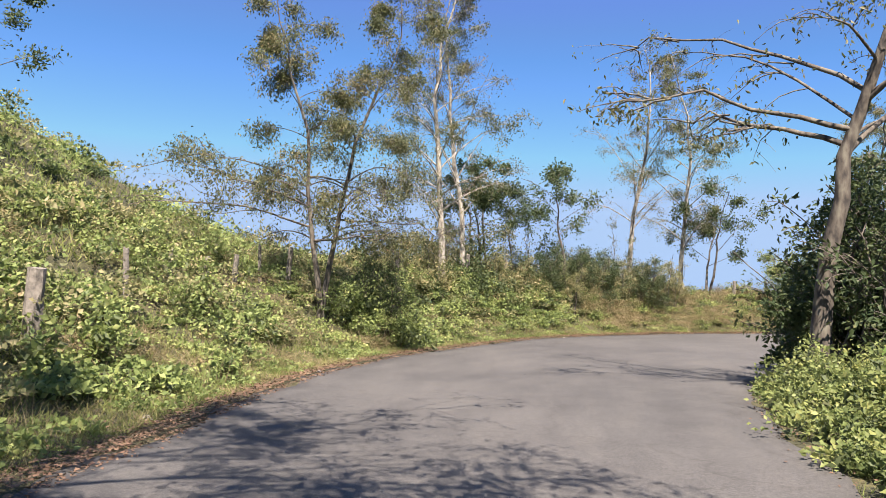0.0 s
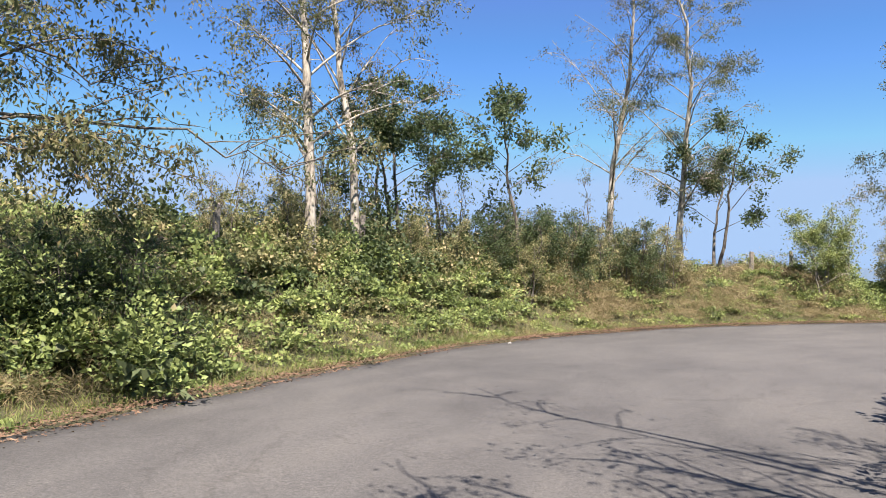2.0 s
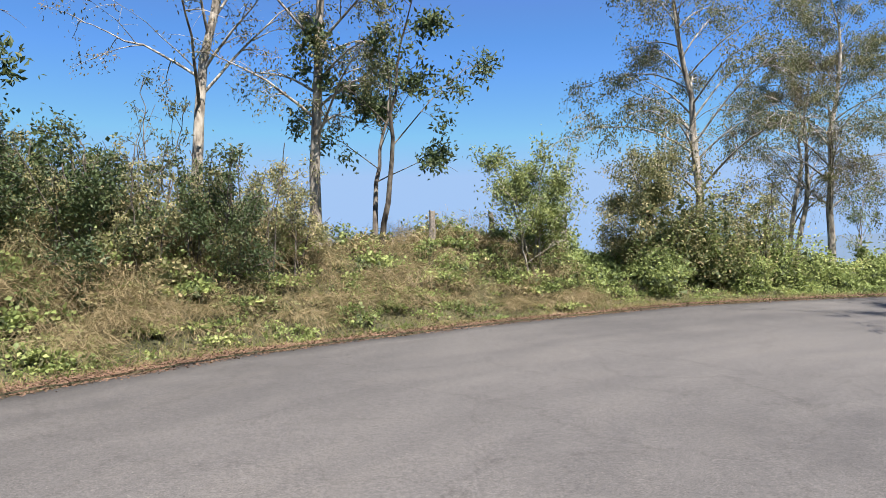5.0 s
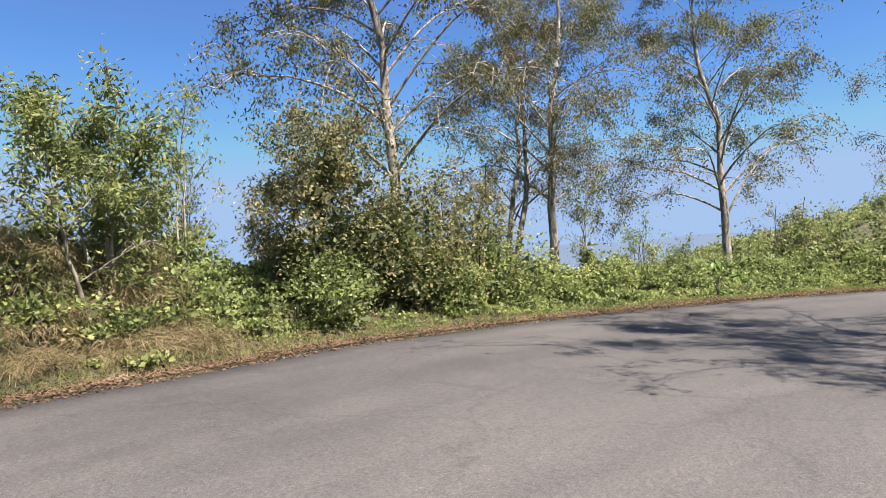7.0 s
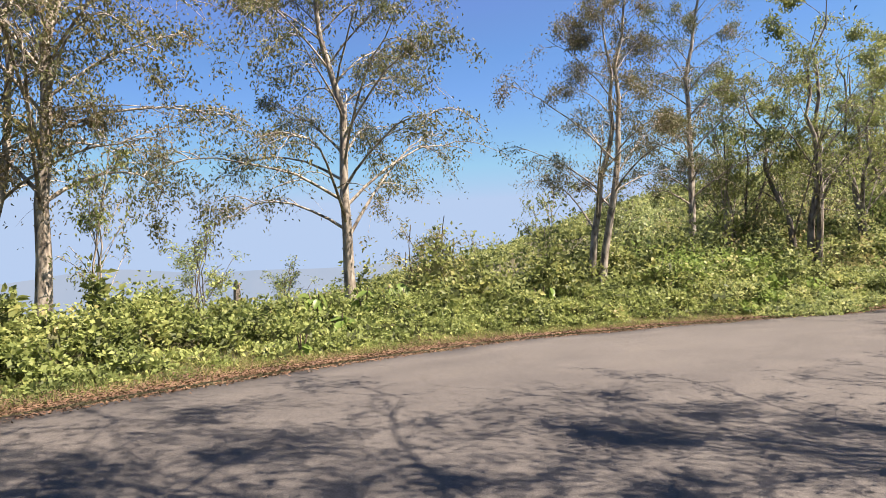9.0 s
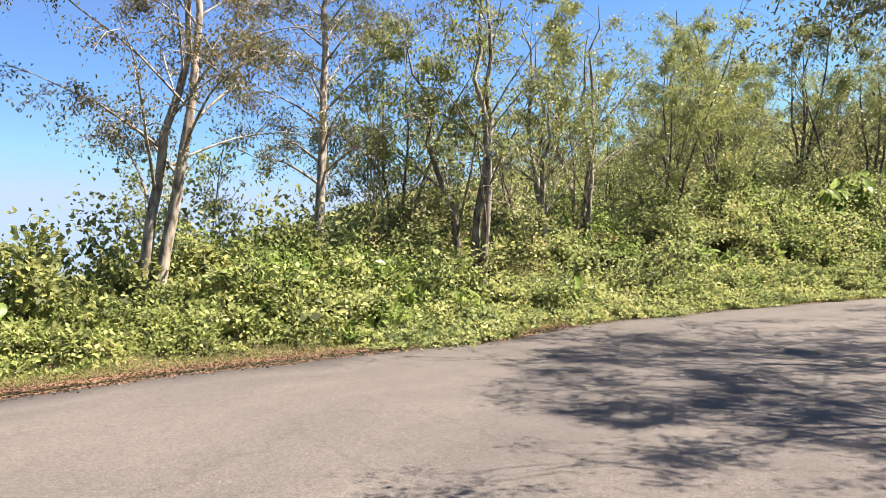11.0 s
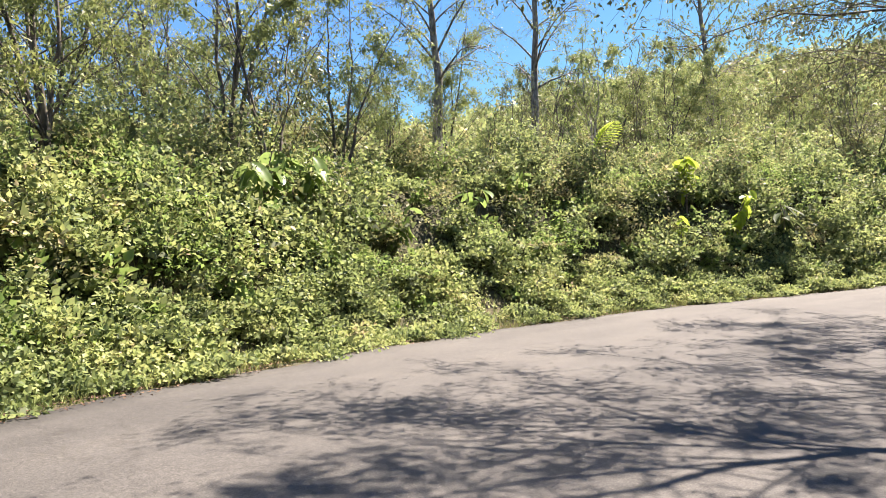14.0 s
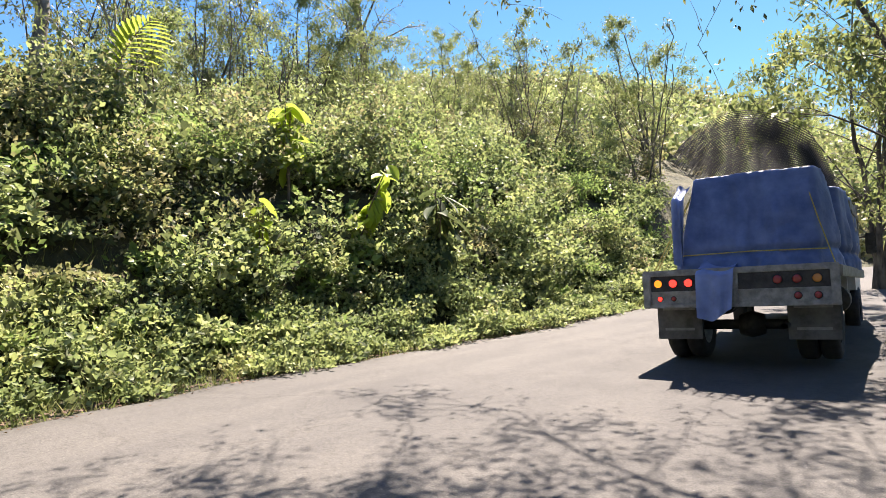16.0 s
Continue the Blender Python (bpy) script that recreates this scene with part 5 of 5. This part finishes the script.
def hanging_cloth(name, x0, x1, y, z_top, z_low, mat):
    nu, nv = 22, 24
    v = []
    for j in range(nv + 1):
        q = j / nv
        for i in range(nu + 1):
            p = i / nu
            low = z_low + 0.22 * (p if p > 0.25 else 0.5 - p)
            x = x0 + (x1 - x0) * p + 0.05 * q * math.sin(p * 5)
            yy = y - 0.34 * smooth(np.array(q * 4.5)) - 0.03 * math.sin(p * 12 + q * 2) * (0.3 + q)
            v.append((x, float(yy), z_top + (low - z_top) * q + 0.03 * math.sin(p * 7) * (1 - q)))
    f = [(j * (nu + 1) + i, j * (nu + 1) + i + 1, (j + 1) * (nu + 1) + i + 1, (j + 1) * (nu + 1) + i) for j in range(nv) for i in range(nu)]
    return mesh_of(name, v, f, [mat], None, True)


def build_truck(x, y, z, turn):
    t = thing("flatbed_truck", "grey flatbed truck loaded with blue tarpaulin and steel mesh", "truck", (x, y, z), turn)
    W = 1.18
    # bed: planks on a frame, and the rear board with its bays
    part("bed", box_mesh("bed", -W, W, 0.06, 4.6, 1.13, 1.2, PLANK), t, "worn wooden planks")
    frame = part("rear_frame", box_mesh("rear_frame", -W, W, 0.0, 0.06, 1.17, 1.25, BED_PAINT), t, "chipped pale grey steel frame")
    part("lower_rail", box_mesh("lower_rail", -W, W, 0.0, 0.06, 0.74, 0.80, BED_PAINT), frame)
    part("middle_rail", box_mesh("middle_rail", -W + 0.06, W - 0.06, 0.012, 0.05, 0.93, 0.965, BED_PAINT), frame)
    for px in (-W, -0.06, W - 0.1):
        part("upright", box_mesh("upright", px, px + 0.1, -0.012, 0.05, 0.745, 1.235, BED_PAINT), frame)
    part("light_panel", box_mesh("light_panel", -W + 0.1, W - 0.1, 0.026, 0.04, 0.965, 1.17, BED_DARK), t, "dark panel behind the lights")
    part("lower_panel", box_mesh("lower_panel", -W + 0.1, W - 0.1, 0.026, 0.04, 0.80, 0.93, BED_PAINT), t)
    for px, mat, zz, r in ((-0.98, AMBER_LIT, 1.07, 0.052), (-0.78, RED_LIT, 1.07, 0.052), (-0.58, RED_LIT, 1.07, 0.052),
                           (0.50, RED_OFF, 1.07, 0.052), (0.72, RED_OFF, 1.07, 0.052), (0.94, AMBER_OFF, 1.07, 0.052),
                           (-0.96, RED_LIT, 0.865, 0.03), (-0.78, RED_OFF, 0.865, 0.03), (0.72, RED_OFF, 0.865, 0.04), (0.94, RED_OFF, 0.865, 0.04)):
        lens = part("tail_light", disc_mesh("tail_light", r, 0.02, mat), t, "round tail light lens")
        lens.matrix_local = pose(px, 0.024, zz)
        bezel = lathe_x("bezel", [(0.0, r * 1.22), (0.014, r * 1.2), (0.014, r * 0.98), (0.0, r * 0.96)], STEEL, 20)
        bz = part("bezel", bezel, lens)
        bz.matrix_local = pose(0, 0.003, 0, 0, 0, -90)
    # side rails, chassis, axle
    for side in (-1, 1):
        part("side_rail", box_mesh("side_rail", side * W - 0.03, side * W + 0.03, 0.06, 4.6, 1.08, 1.22, BED_PAINT), t)
        part("chassis_beam", box_mesh("chassis_beam", side * 0.42 - 0.05, side * 0.42 + 0.05, 0.1, 6.6, 0.82, 1.06, BED_DARK), t)
        flap = part("mudflap", box_mesh("mudflap", side * 0.83 - 0.30, side * 0.83 + 0.30, 0.42, 0.435, 0.30, 0.98, FLAP), t, "dusty grey rubber mudflap")
        for k, wd in ((0, 0.2), (1, 0.22)):
            part("lettering", box_mesh("lettering", side * 0.83 - wd, side * 0.83 + wd, 0.412, 0.419, 0.42 + 0.28 * k, 0.455 + 0.28 * k, FLAP_MARK, 0), flap)
    part("axle", lathe_x("axle", [(-0.95, 0.001), (-0.95, 0.07), (0.95, 0.07), (0.95, 0.001)], BED_DARK, 16), t).matrix_local = pose(0, 1.05, 0.47)
    part("differential", lathe_x("differential", [(-0.18, 0.001), (-0.16, 0.14), (0, 0.19), (0.16, 0.14), (0.18, 0.001)], BED_DARK, 18), t).matrix_local = pose(0, 1.05, 0.47)
    tyre_prof = [(-0.10, 0.27), (-0.12, 0.34), (-0.12, 0.42), (-0.095, 0.465), (-0.05, 0.478), (0.05, 0.478), (0.095, 0.465), (0.12, 0.42), (0.12, 0.34), (0.10, 0.27)]
    tyre = lathe_x("tyre", tyre_prof, RUBBER)
    rim = lathe_x("rim", [(-0.10, 0.275), (-0.09, 0.24), (-0.02, 0.2), (0.0, 0.1), (0.03, 0.08), (0.03, 0.001)], RIM)
    for wx, wy in ((-0.96, 1.05), (-0.70, 1.05), (0.70, 1.05), (0.96, 1.05), (-0.95, 5.5), (0.95, 5.5)):
        wheel = part("wheel", tyre, t, "dusty black truck tyre on a pale rim")
        wheel.name = "wheel"
        wheel.matrix_local = pose(wx, wy, 0.478, 0, 0, 180 if wx < 0 else 0)
        part("rim", rim, wheel)
    # stake board standing up at the front of the bed
    board = part("front_board", box_mesh("front_board", -W, W, 4.5, 4.58, 1.22, 2.35, BED_PAINT), t, "grey slatted headboard")
    for k in range(4):
        part("slat", box_mesh("slat", -W, W, 4.47, 4.5, 1.32 + 0.27 * k, 1.4 + 0.27 * k, BED_PAINT), board)
    stake = part("stake_side", box_mesh("stake_side", W - 0.06, W - 0.02, 3.1, 4.5, 1.24, 2.3, BED_PAINT), t, "grey slatted side board")
    for k in range(4):
        part("slat", box_mesh("slat", W - 0.02, W + 0.005, 3.1, 4.5, 1.34 + 0.25 * k, 1.40 + 0.25 * k, BED_PAINT), stake)
    # cab
    cab = part("cab", box_mesh("cab", -1.05, 1.05, 4.75, 6.4, 0.75, 2.35, CAB, 0.12), t, "white truck cab")
    part("rear_window", box_mesh("rear_window", -0.6, 0.6, 4.738, 4.752, 1.65, 2.1, GLASS_DARK), cab)
    part("bonnet", box_mesh("bonnet", -0.85, 0.85, 6.38, 7.2, 0.7, 1.5, CAB, 0.12), t)
    for side in (-1, 1):
        part("side_window", box_mesh("side_window", side * 1.05 - 0.008, side * 1.05 + 0.008, 5.1, 6.0, 1.6, 2.15, GLASS_DARK), cab)
        mirror = part("mirror", box_mesh("mirror", side * 1.28 - 0.09, side * 1.28 + 0.09, 6.1, 6.16, 1.55, 1.95, BED_DARK, 0.02), t)
        part("mirror_arm", box_mesh("mirror_arm", min(side * 1.04, side * 1.26), max(side * 1.04, side * 1.26), 6.1, 6.13, 1.86, 1.89, BED_DARK, 0), mirror)
        part("fuel_tank", lathe_x("fuel_tank", [(-0.24, 0.001), (-0.24, 0.22), (0.24, 0.22), (0.24, 0.001)], BED_DARK, 20), t).matrix_local = pose(side * 0.85, 3.2, 0.75, 0, 0, 90)
    pipe = Tubes()
    pipe.add([(0.45, 3.4, 0.5), (0.5, 2.0, 0.48), (0.52, 0.6, 0.5), (0.52, 0.2, 0.48)], [0.045] * 4, 10)
    part("exhaust_pipe", pipe.mesh("exhaust_pipe", BED_DARK), t)
    return t


TRUCK_AT, TRUCK_TURN = (48.4, -3.95), -185.0
TRUCK_Z = float(ground(TRUCK_AT[0], TRUCK_AT[1] - 1.5)[0]) + 0.012
build_truck(TRUCK_AT[0], TRUCK_AT[1], TRUCK_Z, TRUCK_TURN)


def on_truck(ob):
    ob.matrix_world = pose(TRUCK_AT[0], TRUCK_AT[1], TRUCK_Z, 0, 0, TRUCK_TURN)
    return ob


# the load lies on the bed
load = on_truck(thing("covered_load", "boxy load under a faded blue tarpaulin, tied with rope", "cargo"))
part("tarpaulin", cloth_box("tarpaulin", -0.70, 1.12, 0.2, 2.1, 1.2, 2.5, 0.17, TARP, 5), load, "faded blue tarpaulin")
part("hanging_corner", hanging_cloth("hanging_corner", -0.46, 0.02, 0.26, 1.33, 0.50, TARP_PALE), load, "loose pale corner hanging over the rear board")
part("slack_fold", hanging_cloth("slack_fold", -0.78, -0.60, 0.5, 2.42, 1.22, TARP_PALE), load, "pale slack fold of the tarpaulin")
load2 = on_truck(thing("covered_load", "lower load under a creased deep blue tarpaulin", "cargo"))
part("tarpaulin", cloth_box("tarpaulin", -0.9, 1.16, 2.15, 4.35, 1.2, 2.45, 0.06, TARP, 8), load2)
ropes = on_truck(thing("rope", "thin yellow ropes holding the load down", "rope"))
for pts in ([(-1.15, 0.35, 1.2), (-0.80, 0.5, 1.9), (-0.52, 0.6, 2.47)], [(-1.05, 0.2, 1.22), (-0.8, 0.3, 1.7), (-0.60, 0.42, 2.2)], [(0.80, 0.40, 2.5), (0.98, 0.22, 1.8), (1.14, 0.08, 1.24)],
            [(-0.68, 0.22, 1.44), (0.2, 0.2, 1.45), (1.06, 0.22, 1.43)]):
    tb = Tubes()
    tb.add(pts, [0.009] * len(pts), 6)
    part("strand", tb.mesh("strand", ROPE), ropes)


def mesh_sheet(k):
    """One arched sheet of welded wire."""
    tb = Tubes()
    q = np.linspace(0, 1, 14)
    lift = 0.045 * k
    def at(u, w):
        y = 0.45 + 5.4 * w + 0.08 * k
        z = 2.56 + lift + 0.62 * np.sin(np.pi * (0.12 + 0.8 * u)) * (1.0 - 0.45 * w) - 0.25 * w
        return np.stack([-0.85 + 1.75 * u + 0 * y, y + 0 * u, z], -1)
    for i in range(13):
        tb.add(at(np.full(14, i / 12), q), np.full(14, 0.0045), 4)
    for i in range(30):
        tb.add(at(q, np.full(14, i / 29)), np.full(14, 0.0045), 4)
    return tb.mesh("wire_sheet", STEEL)


bundle = on_truck(thing("steel_mesh_bundle", "arched stack of grey welded steel mesh sheets on the load", "steel mesh"))
for k in range(8):
    part("wire_sheet", mesh_sheet(k), bundle)
